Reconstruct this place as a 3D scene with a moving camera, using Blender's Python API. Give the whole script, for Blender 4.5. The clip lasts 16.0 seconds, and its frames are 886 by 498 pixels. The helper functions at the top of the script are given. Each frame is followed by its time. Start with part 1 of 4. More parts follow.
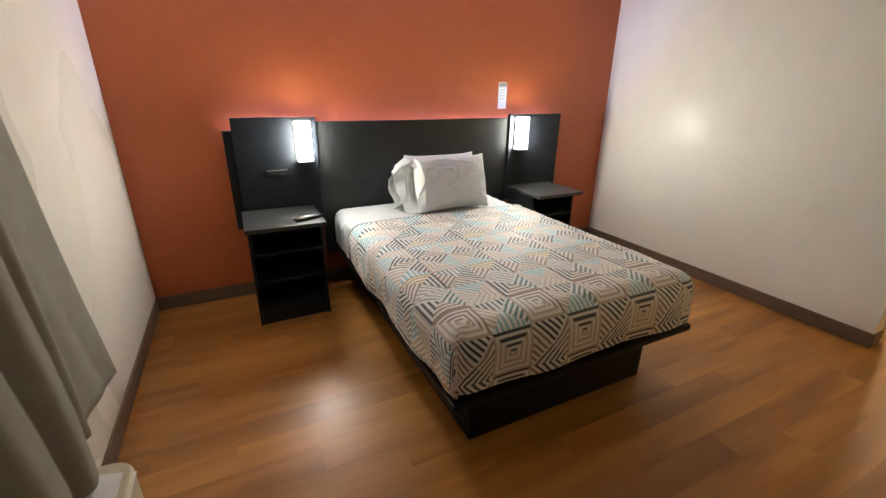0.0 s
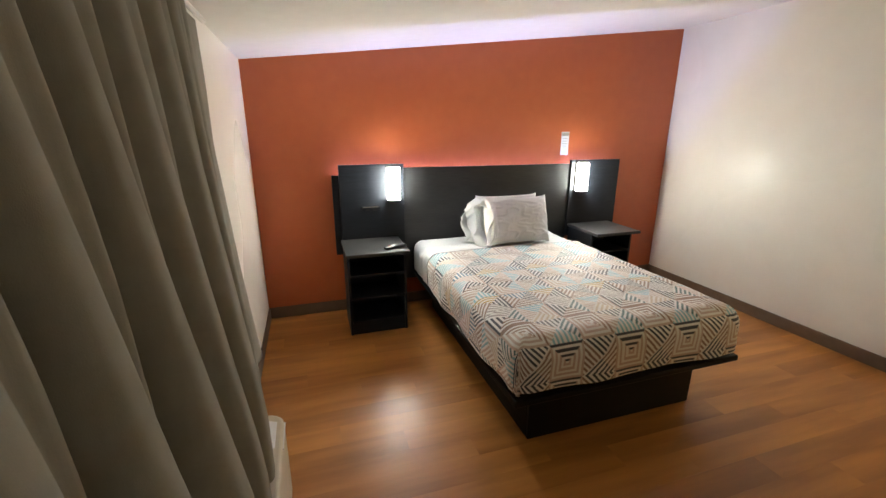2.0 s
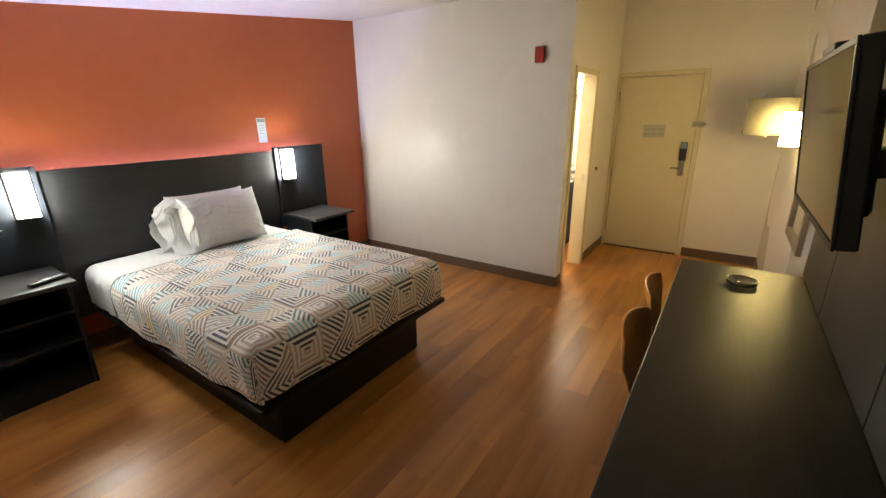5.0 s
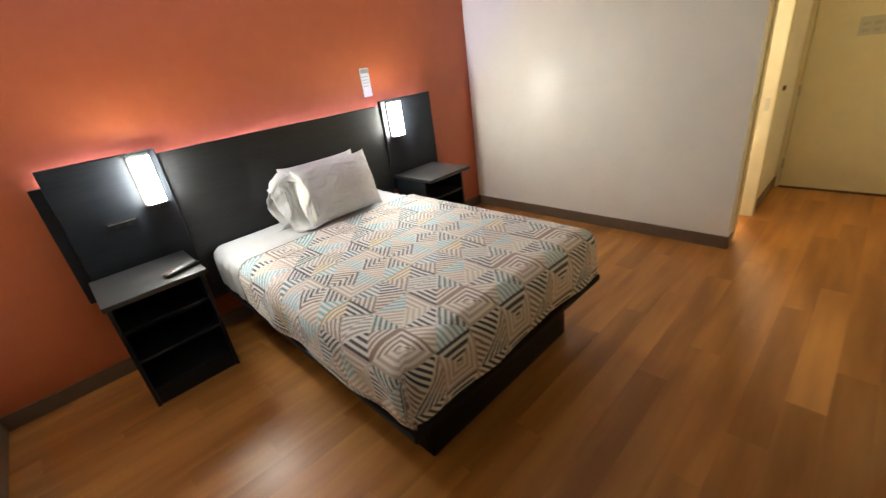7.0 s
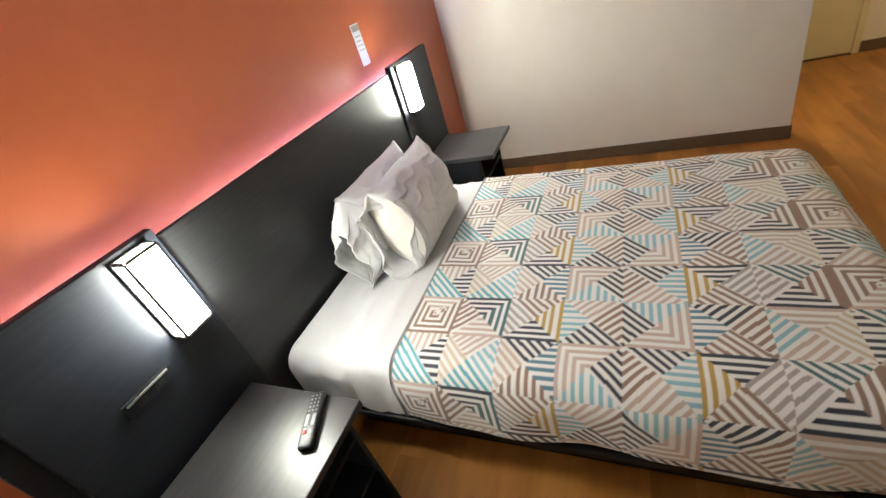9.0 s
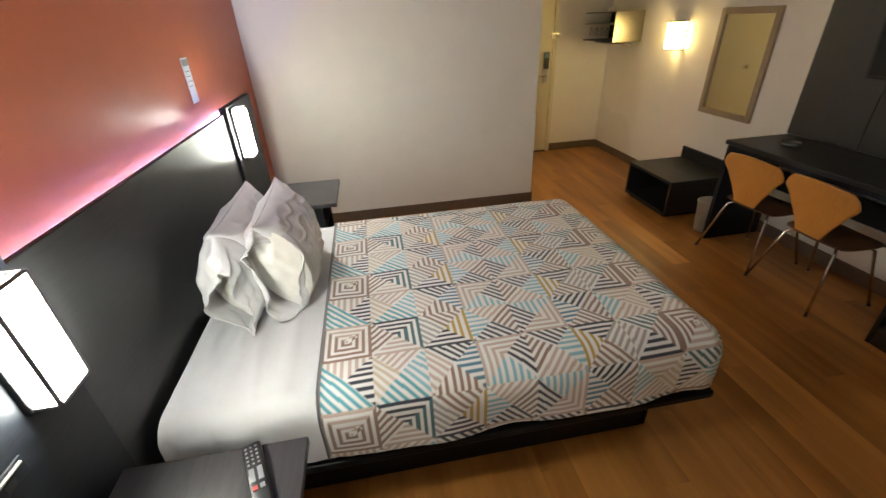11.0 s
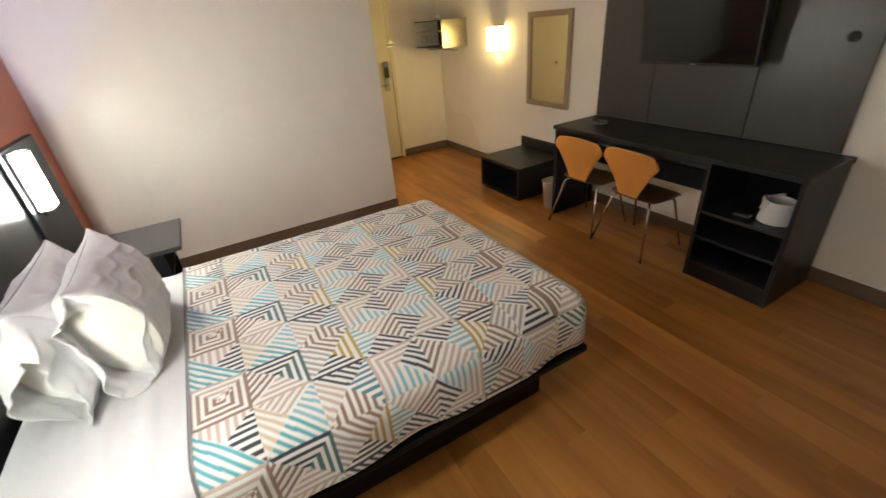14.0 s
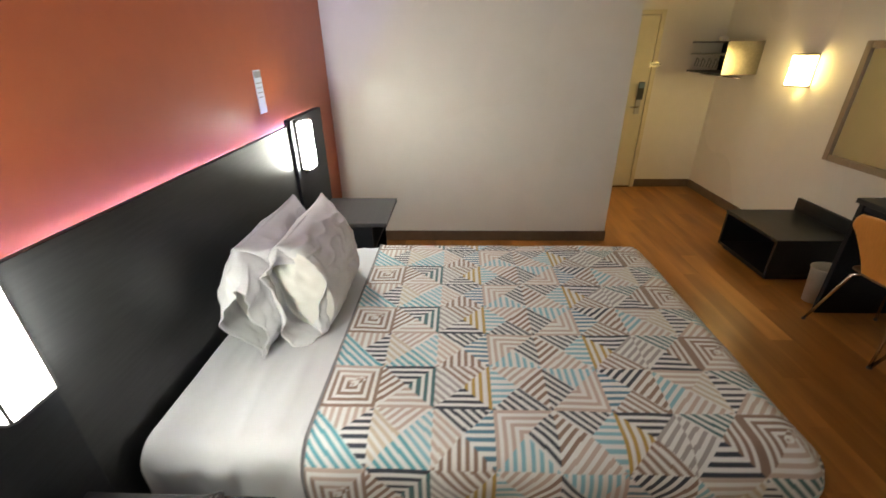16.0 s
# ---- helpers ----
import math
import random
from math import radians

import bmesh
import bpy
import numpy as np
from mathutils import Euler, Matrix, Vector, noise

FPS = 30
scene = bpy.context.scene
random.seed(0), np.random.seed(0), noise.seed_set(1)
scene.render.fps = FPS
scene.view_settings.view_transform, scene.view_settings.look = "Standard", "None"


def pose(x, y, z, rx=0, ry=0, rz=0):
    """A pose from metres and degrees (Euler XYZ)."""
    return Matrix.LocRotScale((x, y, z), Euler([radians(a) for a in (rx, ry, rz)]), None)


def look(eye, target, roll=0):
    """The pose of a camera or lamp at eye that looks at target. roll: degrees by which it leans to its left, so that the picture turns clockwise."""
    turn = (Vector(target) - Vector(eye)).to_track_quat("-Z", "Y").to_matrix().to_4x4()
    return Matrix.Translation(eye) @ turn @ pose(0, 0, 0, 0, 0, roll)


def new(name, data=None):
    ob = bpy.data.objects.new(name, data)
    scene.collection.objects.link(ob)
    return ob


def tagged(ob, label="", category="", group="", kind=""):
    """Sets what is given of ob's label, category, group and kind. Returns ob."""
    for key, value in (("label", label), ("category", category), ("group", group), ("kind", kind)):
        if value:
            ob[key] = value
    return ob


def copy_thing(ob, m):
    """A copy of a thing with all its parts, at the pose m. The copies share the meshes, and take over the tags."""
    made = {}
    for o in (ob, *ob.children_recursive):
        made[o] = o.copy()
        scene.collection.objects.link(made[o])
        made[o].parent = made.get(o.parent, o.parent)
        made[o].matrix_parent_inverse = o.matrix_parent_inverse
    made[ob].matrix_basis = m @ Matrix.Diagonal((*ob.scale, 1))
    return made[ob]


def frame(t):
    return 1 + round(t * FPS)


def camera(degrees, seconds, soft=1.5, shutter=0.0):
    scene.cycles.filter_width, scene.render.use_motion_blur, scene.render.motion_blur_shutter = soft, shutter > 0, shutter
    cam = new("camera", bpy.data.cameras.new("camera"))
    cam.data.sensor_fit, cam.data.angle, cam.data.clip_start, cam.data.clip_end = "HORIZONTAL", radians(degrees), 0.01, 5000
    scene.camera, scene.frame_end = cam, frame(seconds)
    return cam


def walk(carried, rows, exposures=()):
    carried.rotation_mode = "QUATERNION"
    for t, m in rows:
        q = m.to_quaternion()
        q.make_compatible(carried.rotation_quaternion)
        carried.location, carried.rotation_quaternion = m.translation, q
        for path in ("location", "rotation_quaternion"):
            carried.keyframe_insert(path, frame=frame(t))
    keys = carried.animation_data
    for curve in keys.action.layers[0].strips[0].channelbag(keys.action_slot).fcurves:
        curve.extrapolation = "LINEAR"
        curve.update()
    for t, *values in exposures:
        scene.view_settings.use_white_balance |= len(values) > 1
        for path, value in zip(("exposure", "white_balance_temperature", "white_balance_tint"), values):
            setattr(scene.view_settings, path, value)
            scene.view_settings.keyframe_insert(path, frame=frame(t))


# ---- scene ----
cam = camera(94.0, 16.0, soft=1.45, shutter=0.3)
PATH = [
    (0, (-3.63, -3.412, 1.575), (-2.794, -1.74, 0.861), 0.8),
    (0.5, (-3.768, -3.627, 1.61), (-2.908, -1.95, 0.941), 1.2),
    (1, (-3.819, -3.811, 1.667), (-3.091, -2.052, 1.052), 1.0),
    (1.5, (-3.851, -3.839, 1.694), (-3.263, -2.02, 1.105), 0.6),
    (2, (-3.873, -3.801, 1.689), (-3.284, -1.974, 1.129), 0.2),
    (2.5, (-3.858, -3.786, 1.646), (-3.097, -2.018, 1.103), 0.2),
    (3, (-3.841, -3.778, 1.6), (-2.801, -2.149, 1.084), -0.2),
    (3.5, (-3.822, -3.798, 1.609), (-2.555, -2.336, 1.1), -0.6),
    (4, (-3.807, -3.827, 1.628), (-2.327, -2.583, 1.117), -0.8),
    (4.2, (-3.811, -3.83, 1.653), (-2.263, -2.677, 1.131), -0.7),
    (6.3, (-3.76, -3.61, 1.667), (-2.218, -2.536, 0.981), -1.0),
    (6.5, (-3.715, -3.524, 1.65), (-2.269, -2.328, 0.958), -1.9),
    (7, (-3.586, -3.213, 1.673), (-2.376, -1.862, 0.832), -7.9),
    (7.5, (-3.632, -2.735, 1.744), (-2.466, -1.515, 0.671), -17.3),
    (8, (-3.671, -2.265, 1.812), (-2.499, -1.095, 0.691), -23.2),
    (8.2, (-3.691, -2.099, 1.785), (-2.475, -0.929, 0.713), -23.9),
    (10.3, (-3.886, -0.981, 1.773), (-2.174, -0.961, 0.74), -4.6),
    (10.5, (-3.948, -0.983, 1.781), (-2.223, -1.049, 0.772), -3.9),
    (11, (-3.993, -0.958, 1.786), (-2.267, -1.226, 0.812), -2.8),
    (11.5, (-3.958, -0.914, 1.767), (-2.274, -1.415, 0.813), -2.6),
    (12, (-3.986, -0.955, 1.745), (-2.379, -1.698, 0.815), -3.6),
    (12.5, (-3.988, -0.959, 1.755), (-2.486, -1.902, 0.829), -4.3),
    (13, (-4.012, -1.01, 1.754), (-2.601, -2.081, 0.827), -5.2),
    (13.5, (-4.008, -1.022, 1.749), (-2.572, -2.051, 0.812), -5.6),
    (14, (-3.975, -0.999, 1.756), (-2.423, -1.812, 0.792), -5.3),
    (14.5, (-3.931, -0.99, 1.755), (-2.278, -1.526, 0.764), -4.7),
    (15, (-3.904, -0.987, 1.775), (-2.192, -1.157, 0.755), -3.6),
    (15.5, (-3.879, -0.977, 1.763), (-2.151, -0.885, 0.759), -2.1),
    (16, (-3.793, -1.132, 1.771), (-2.002, -1.057, 0.886), -0.8),
]
walk(cam, [(t, look(eye, target, roll)) for t, eye, target, roll in PATH],
     exposures=[(0, 1.0), (2, 1.1), (3.5, 1.05), (6.5, 1.1), (8, 1.15), (10.5, 0.72), (11, 0.68), (12, 0.87), (13, 1.15), (14, 1.04), (15, 0.78), (16, 0.62)])

# world: a sealed room at night, only a trace of grey outside
world = bpy.data.worlds.new("night")
scene.world = world
world.use_nodes = True
world.node_tree.nodes["Background"].inputs[0].default_value = (0.02, 0.025, 0.04, 1)
world.node_tree.nodes["Background"].inputs[1].default_value = 0.2
LAMP_GLOW, LED_GLOW, SCONCE_GLOW, BATH_GLOW = 77.0, 230.0, 22.0, 170.0

# ---- plan ----
XW, YD, XD, YH = -4.32, -4.25, 1.76, -2.57   # window wall, desk wall, entry wall, hall side wall
T = 0.12


def ceil_z(x):
    return 2.70 + 0.116 * x


# ---- materials ----
def nodes_of(name):
    m = bpy.data.materials.new(name)
    m.use_nodes = True
    nt = m.node_tree
    return m, nt, nt.nodes["Principled BSDF"]


def mat(name, a, b=None, rough=0.5, metal=0.0, scale=30.0, stretch=(1, 1, 1), bump=0.0, bump_scale=None, spread=0.0, coat=0.0, stain=0.0, spec=0.5):
    """Two-scale mottled paint, wood or cloth: a and b are base colours; spread is per-object variation."""
    m, nt, p = nodes_of(name)
    b = b or tuple(c * 0.85 for c in a)
    co = nt.nodes.new("ShaderNodeTexCoord")
    mp = nt.nodes.new("ShaderNodeMapping")
    mp.inputs["Scale"].default_value = stretch
    nt.links.new(co.outputs["Object"], mp.inputs[0])
    if spread:
        oi = nt.nodes.new("ShaderNodeObjectInfo")
        sh = nt.nodes.new("ShaderNodeVectorMath")
        sh.operation = "SCALE"
        sh.inputs[0].default_value = (31.0, 17.0, 5.0)
        nt.links.new(oi.outputs["Random"], sh.inputs["Scale"])
        nt.links.new(sh.outputs[0], mp.inputs["Location"])
    n1 = nt.nodes.new("ShaderNodeTexNoise")
    n1.inputs["Scale"].default_value, n1.inputs["Detail"].default_value = scale, 6
    n2 = nt.nodes.new("ShaderNodeTexNoise")
    n2.inputs["Scale"].default_value, n2.inputs["Detail"].default_value = scale * 0.08, 3
    for n in (n1, n2):
        nt.links.new(mp.outputs[0], n.inputs["Vector"])
    add = nt.nodes.new("ShaderNodeMath")
    add.operation = "MULTIPLY_ADD"
    nt.links.new(n1.outputs[0], add.inputs[0])
    add.inputs[1].default_value = 0.6
    half = nt.nodes.new("ShaderNodeMath")
    half.operation = "MULTIPLY"
    nt.links.new(n2.outputs[0], half.inputs[0])
    half.inputs[1].default_value = 0.5
    nt.links.new(half.outputs[0], add.inputs[2])
    ramp = nt.nodes.new("ShaderNodeValToRGB")
    ramp.color_ramp.elements[0].position, ramp.color_ramp.elements[1].position = 0.32, 0.80
    ramp.color_ramp.interpolation = "EASE"
    ramp.color_ramp.elements[0].color, ramp.color_ramp.elements[1].color = (*b, 1), (*a, 1)
    nt.links.new(add.outputs[0], ramp.inputs[0])
    out = ramp.outputs[0]
    if spread:
        info = nt.nodes.new("ShaderNodeObjectInfo")
        mr = nt.nodes.new("ShaderNodeMapRange")
        mr.inputs["To Min"].default_value, mr.inputs["To Max"].default_value = 1 - spread, 1 + spread
        nt.links.new(info.outputs["Random"], mr.inputs[0])
        hsv = nt.nodes.new("ShaderNodeHueSaturation")
        nt.links.new(mr.outputs[0], hsv.inputs["Value"])
        nt.links.new(out, hsv.inputs["Color"])
        out = hsv.outputs[0]
    nt.links.new(out, p.inputs["Base Color"])
    rr = nt.nodes.new("ShaderNodeMapRange")
    rr.inputs["To Min"].default_value, rr.inputs["To Max"].default_value = max(rough - 0.07, 0.02), min(rough + 0.07, 1)
    nt.links.new(n2.outputs[0], rr.inputs[0])
    nt.links.new(rr.outputs[0], p.inputs["Roughness"])
    p.inputs["Metallic"].default_value, p.inputs["Coat Weight"].default_value = metal, coat
    p.inputs["Specular IOR Level"].default_value = spec
    p.inputs["Coat Roughness"].default_value = 0.15
    if bump:
        n3 = nt.nodes.new("ShaderNodeTexNoise")
        n3.inputs["Scale"].default_value, n3.inputs["Detail"].default_value = bump_scale or scale * 3, 4
        nt.links.new(mp.outputs[0], n3.inputs["Vector"])
        bp = nt.nodes.new("ShaderNodeBump")
        bp.inputs["Strength"].default_value, bp.inputs["Distance"].default_value = bump, 0.004
        nt.links.new(n3.outputs[0], bp.inputs["Height"])
        nt.links.new(bp.outputs[0], p.inputs["Normal"])
    return m


def glow(name, col, strength):
    m, nt, p = nodes_of(name)
    p.inputs["Base Color"].default_value = (0.8, 0.8, 0.78, 1)
    p.inputs["Emission Color"].default_value = (*col, 1)
    p.inputs["Emission Strength"].default_value = strength
    return m


ORANGE = mat("orange_paint", (0.53, 0.135, 0.045), (0.49, 0.118, 0.038), rough=0.42, scale=9, bump=0.12, bump_scale=160)
WHITE = mat("eggshell_paint", (0.84, 0.80, 0.735), (0.805, 0.765, 0.70), rough=0.275, scale=5, bump=0.07, bump_scale=130, spec=0.15)
CEIL = mat("ceiling_paint", (0.76, 0.73, 0.68), (0.72, 0.69, 0.64), rough=0.85, scale=12, bump=0.35, bump_scale=180)
CREAM = mat("cream_door_paint", (0.74, 0.67, 0.48), (0.69, 0.62, 0.44), rough=0.38, scale=7, bump=0.05)
BASE = mat("brown_vinyl_base", (0.175, 0.118, 0.078), (0.135, 0.09, 0.06), rough=0.5, scale=14)
PLANK = mat("laminate_oak", (0.60, 0.265, 0.064), (0.285, 0.108, 0.022), rough=0.35, scale=11, stretch=(0.10, 0.75, 1), bump=0.02, bump_scale=90, spread=0.07)
SUB = mat("dark_subfloor", (0.09, 0.045, 0.02), rough=0.8)
# black laminate, lifted towards blue to carry the lamp glare on the headboard
BLACK = mat("black_laminate_glare", (0.018, 0.021, 0.029), (0.011, 0.013, 0.018), rough=0.46, spec=0.25, scale=40, stretch=(0.25, 1, 3), bump=0.05, bump_scale=120)
# the same laminate without the glare tint, darker for the bed base
BEDBLACK = mat("black_laminate_no_glare", (0.010, 0.0105, 0.012), (0.006, 0.0065, 0.008), rough=0.45, spec=0.2, scale=40, stretch=(0.25, 1, 3), bump=0.05, bump_scale=120)
CHARCOAL = mat("charcoal_woodgrain", (0.026, 0.026, 0.028), (0.014, 0.0145, 0.016), rough=0.36, spec=0.36, scale=45, stretch=(0.2, 2, 2), bump=0.06)
PANELGREY = mat("charcoal_panel", (0.058, 0.056, 0.053), (0.050, 0.048, 0.046), rough=0.30, scale=38, stretch=(2, 2, 0.25), bump=0.05, spec=0.45)
GREYTOP = mat("grey_woodgrain_top", (0.050, 0.048, 0.049), (0.030, 0.029, 0.031), rough=0.36, scale=45, stretch=(0.2, 2, 2), bump=0.05)
EDGE = mat("black_edge_band", (0.012, 0.012, 0.013), rough=0.45, scale=50)
# near-black colour that puts the shade of deep recesses into their backs
VOID = mat("recess_shade_black", (0.006, 0.006, 0.008), (0.004, 0.004, 0.005), rough=0.6, spec=0.15, scale=30)
SHEET = mat("white_cotton", (0.70, 0.70, 0.715), (0.675, 0.675, 0.69), rough=0.9, scale=20, bump=0.10, bump_scale=350)
CREAMCLOTH = mat("yellowed_ticking", (0.77, 0.755, 0.71), (0.74, 0.725, 0.68), rough=0.9, scale=20, bump=0.2, bump_scale=350)
CURTAIN = mat("taupe_curtain_cloth", (0.33, 0.31, 0.265), (0.275, 0.257, 0.22), rough=0.9, spec=0.03, scale=24, stretch=(1, 1, 0.6), bump=0.10, bump_scale=600)
CREAMPLASTIC = mat("beige_plastic", (0.64, 0.57, 0.44), (0.58, 0.52, 0.40), rough=0.45, scale=20, bump=0.05)
CHROME = mat("chrome", (0.75, 0.74, 0.72), (0.62, 0.61, 0.60), rough=0.16, metal=1.0, scale=30)
STEEL = mat("satin_steel", (0.55, 0.52, 0.46), (0.44, 0.42, 0.37), rough=0.35, metal=1.0, scale=30)
BRUSHED = mat("brushed_dark_metal", (0.33, 0.30, 0.25), (0.25, 0.23, 0.19), rough=0.30, metal=1.0, scale=40)
BEECH = mat("orange_beech_ply", (0.64, 0.275, 0.058), (0.56, 0.225, 0.044), rough=0.36, scale=26, stretch=(3, 3, 0.3), bump=0.03)
WALNUT = mat("brown_ply_seat", (0.16, 0.07, 0.028), (0.11, 0.048, 0.02), rough=0.36, scale=26, stretch=(3, 0.3, 3), bump=0.03)
DRIFT = mat("taupe_wood_frame", (0.37, 0.285, 0.19), (0.29, 0.22, 0.148), rough=0.5, scale=30, stretch=(3, 3, 0.3), bump=0.08)
TVBLACK = mat("tv_plastic", (0.012, 0.012, 0.013), rough=0.4, scale=40)
SCREEN = mat("tv_screen", (0.009, 0.009, 0.010), (0.008, 0.008, 0.009), rough=0.07, scale=5)
RED = mat("red_plastic", (0.42, 0.03, 0.028), (0.36, 0.025, 0.022), rough=0.4, scale=30)
PAPER = mat("note_paper", (0.70, 0.75, 0.80), (0.65, 0.70, 0.76), rough=0.6, scale=30)
NOTICE = mat("printed_notice", (0.52, 0.50, 0.44), (0.47, 0.45, 0.40), rough=0.5, scale=30)
NOTICEINK = mat("notice_ink", (0.42, 0.41, 0.37), (0.38, 0.37, 0.34), rough=0.5, scale=30)
GREYCARD = mat("grey_card", (0.36, 0.36, 0.34), (0.30, 0.30, 0.28), rough=0.6, scale=30)
WHITEPLASTIC = mat("white_plastic", (0.78, 0.77, 0.75), (0.72, 0.71, 0.70), rough=0.35, scale=25)
BINPLASTIC = mat("offwhite_bin", (0.60, 0.56, 0.48), (0.53, 0.49, 0.42), rough=0.45, scale=20)
DARKGREY = mat("dark_grey_plastic", (0.05, 0.05, 0.055), (0.04, 0.04, 0.044), rough=0.45, scale=40)
KEYGREY = mat("key_grey", (0.30, 0.31, 0.33), rough=0.5, scale=50)
KEYRED = mat("key_red", (0.55, 0.05, 0.04), rough=0.5, scale=50)
BLUETAG = mat("blue_grey_label", (0.16, 0.24, 0.30), rough=0.4, scale=40)
SEAM = mat("grey_hem_cloth", (0.20, 0.19, 0.20), (0.16, 0.15, 0.16), rough=0.8, scale=60)
GLASS = mat("smoked_glass", (0.34, 0.37, 0.34), (0.30, 0.33, 0.30), rough=0.06, scale=10)
GLASS.node_tree.nodes["Principled BSDF"].inputs["Transmission Weight"].default_value = 0.6
MIRROR = mat("mirror_silver", (0.86, 0.86, 0.84), (0.84, 0.84, 0.82), rough=0.03, metal=1.0, scale=3)
# dark frame bars coloured grey, the glow of the shade painted in
LAMPFRAME = mat("lamp_frame_glow_lit", (0.10, 0.10, 0.10), (0.08, 0.08, 0.08), rough=0.4, scale=50)
LAMPGLOW = glow("lamp_acrylic", (0.97, 0.985, 0.86), LAMP_GLOW)
LEDGLOW = glow("led_strip", (0.44, 0.46, 1.0), LED_GLOW)
SCONCEGLOW = glow("sconce_acrylic", (1.0, 0.73, 0.25), SCONCE_GLOW)
BULBGLOW = glow("sconce_bulb", (1.0, 0.73, 0.26), 22.0)
BATHGLOW = glow("bath_lamp", (1.0, 0.87, 0.62), BATH_GLOW)
QUILT, qnt, qp = nodes_of("printed_quilt")
qa = qnt.nodes.new("ShaderNodeVertexColor")
qa.layer_name = "print"
qnoise = qnt.nodes.new("ShaderNodeTexNoise")
qnoise.inputs["Scale"].default_value, qnoise.inputs["Detail"].default_value = 420, 3
qmix = qnt.nodes.new("ShaderNodeMix")
qmix.data_type, qmix.blend_type = "RGBA", "MULTIPLY"
qmix.inputs[0].default_value = 0.10
qnt.links.new(qa.outputs[0], qmix.inputs[6])
qnt.links.new(qnoise.outputs["Color"], qmix.inputs[7])
qnt.links.new(qmix.outputs[2], qp.inputs["Base Color"])
qbump = qnt.nodes.new("ShaderNodeBump")
qbump.inputs["Strength"].default_value, qbump.inputs["Distance"].default_value = 0.25, 0.002
qnt.links.new(qnoise.outputs[0], qbump.inputs["Height"])
qnt.links.new(qbump.outputs[0], qp.inputs["Normal"])
qp.inputs["Roughness"].default_value = 0.64
qp.inputs["Sheen Weight"].default_value = 0.3


# ---- mesh helpers ----
def box(bm, x0, x1, y0, y1, z0, z1, bevel=0.0, seg=2):
    """A box between two corners, its edges rounded by bevel."""
    vs = bmesh.ops.create_cube(bm, size=1)["verts"]
    for v in vs:
        v.co = Vector(((x0 + x1) / 2 + v.co.x * (x1 - x0), (y0 + y1) / 2 + v.co.y * (y1 - y0), (z0 + z1) / 2 + v.co.z * (z1 - z0)))
    if bevel:
        es = list({e for v in vs for e in v.link_edges})
        bmesh.ops.bevel(bm, geom=es, offset=bevel, segments=seg, affect="EDGES", profile=0.5)
    return bm


def boxbm(*a, **k):
    return box(bmesh.new(), *a, **k)


def link(name, bm, material, smooth=False):
    me = bpy.data.meshes.new(name)
    bm.normal_update()
    bm.to_mesh(me)
    bm.free()
    if smooth:
        me.polygons.foreach_set("use_smooth", [True] * len(me.polygons))
    me.materials.append(material)
    return new(name, me)


def part(name, bm, material, parent, label="", smooth=False):
    """One mesh object under a thing, with the thing's own coordinates."""
    ob = link(name, bm, material, smooth)
    ob.parent = parent
    if label:
        ob["label"] = label
    return ob


def thing(name, place, label, category, group="", rz=0):
    ob = new(name)
    ob.matrix_basis = pose(*place, 0, 0, rz)
    return tagged(ob, label, category, group)


def tube(bm, pts, r, n=10):
    """A round rod along a list of places."""
    rings = []
    pts = [Vector(p) for p in pts]
    for i, p in enumerate(pts):
        d = (pts[min(i + 1, len(pts) - 1)] - pts[max(i - 1, 0)]).normalized()
        s = d.orthogonal().normalized() if abs(d.z) > 0.9 else d.cross(Vector((0, 0, 1))).normalized()
        u = d.cross(s).normalized()
        rings.append([bm.verts.new(p + r * (math.cos(a) * s + math.sin(a) * u)) for a in [2 * math.pi * k / n for k in range(n)]])
    for a, b in zip(rings, rings[1:]):
        sh = min(range(n), key=lambda k: sum((a[j].co - b[(j + k) % n].co).length for j in range(n)))
        for j in range(n):
            bm.faces.new((a[j], a[(j + 1) % n], b[(j + 1 + sh) % n], b[(j + sh) % n]))
    for ring in (rings[0], rings[-1]):
        bm.faces.new(ring)
    bmesh.ops.recalc_face_normals(bm, faces=bm.faces)
    return bm


def lathe(bm, profile, n=24, cx=0, cy=0):
    rings = [[bm.verts.new((cx + r * math.cos(2 * math.pi * k / n), cy + r * math.sin(2 * math.pi * k / n), z)) for k in range(n)] for r, z in profile]
    for a, b in zip(rings, rings[1:]):
        for j in range(n):
            bm.faces.new((a[j], a[(j + 1) % n], b[(j + 1) % n], b[j]))
    bm.faces.new(rings[0])
    bm.faces.new(rings[-1])
    bmesh.ops.recalc_face_normals(bm, faces=bm.faces)
    return bm


def grid(nu, nv, f):
    """A sheet of nu by nv quads; f(u, v) with u, v from 0 to 1."""
    bm = bmesh.new()
    vs = [[bm.verts.new(f(i / nu, j / nv)) for j in range(nv + 1)] for i in range(nu + 1)]
    for i in range(nu):
        for j in range(nv):
            bm.faces.new((vs[i][j], vs[i + 1][j], vs[i + 1][j + 1], vs[i][j + 1]))
    return bm


def structure(name, bm, material, label, category):
    return tagged(link(name, bm, material), label, category, kind="structure")


# ---- the shell ----
def slope_wall(x0, x1, y0, y1):
    """A wall block that reaches up to the sloping ceiling."""
    bm = boxbm(x0, x1, y0, y1, 0, 1)
    for v in bm.verts:
        if v.co.z > 0.5:
            v.co.z = ceil_z(v.co.x) + 0.02
    return bm


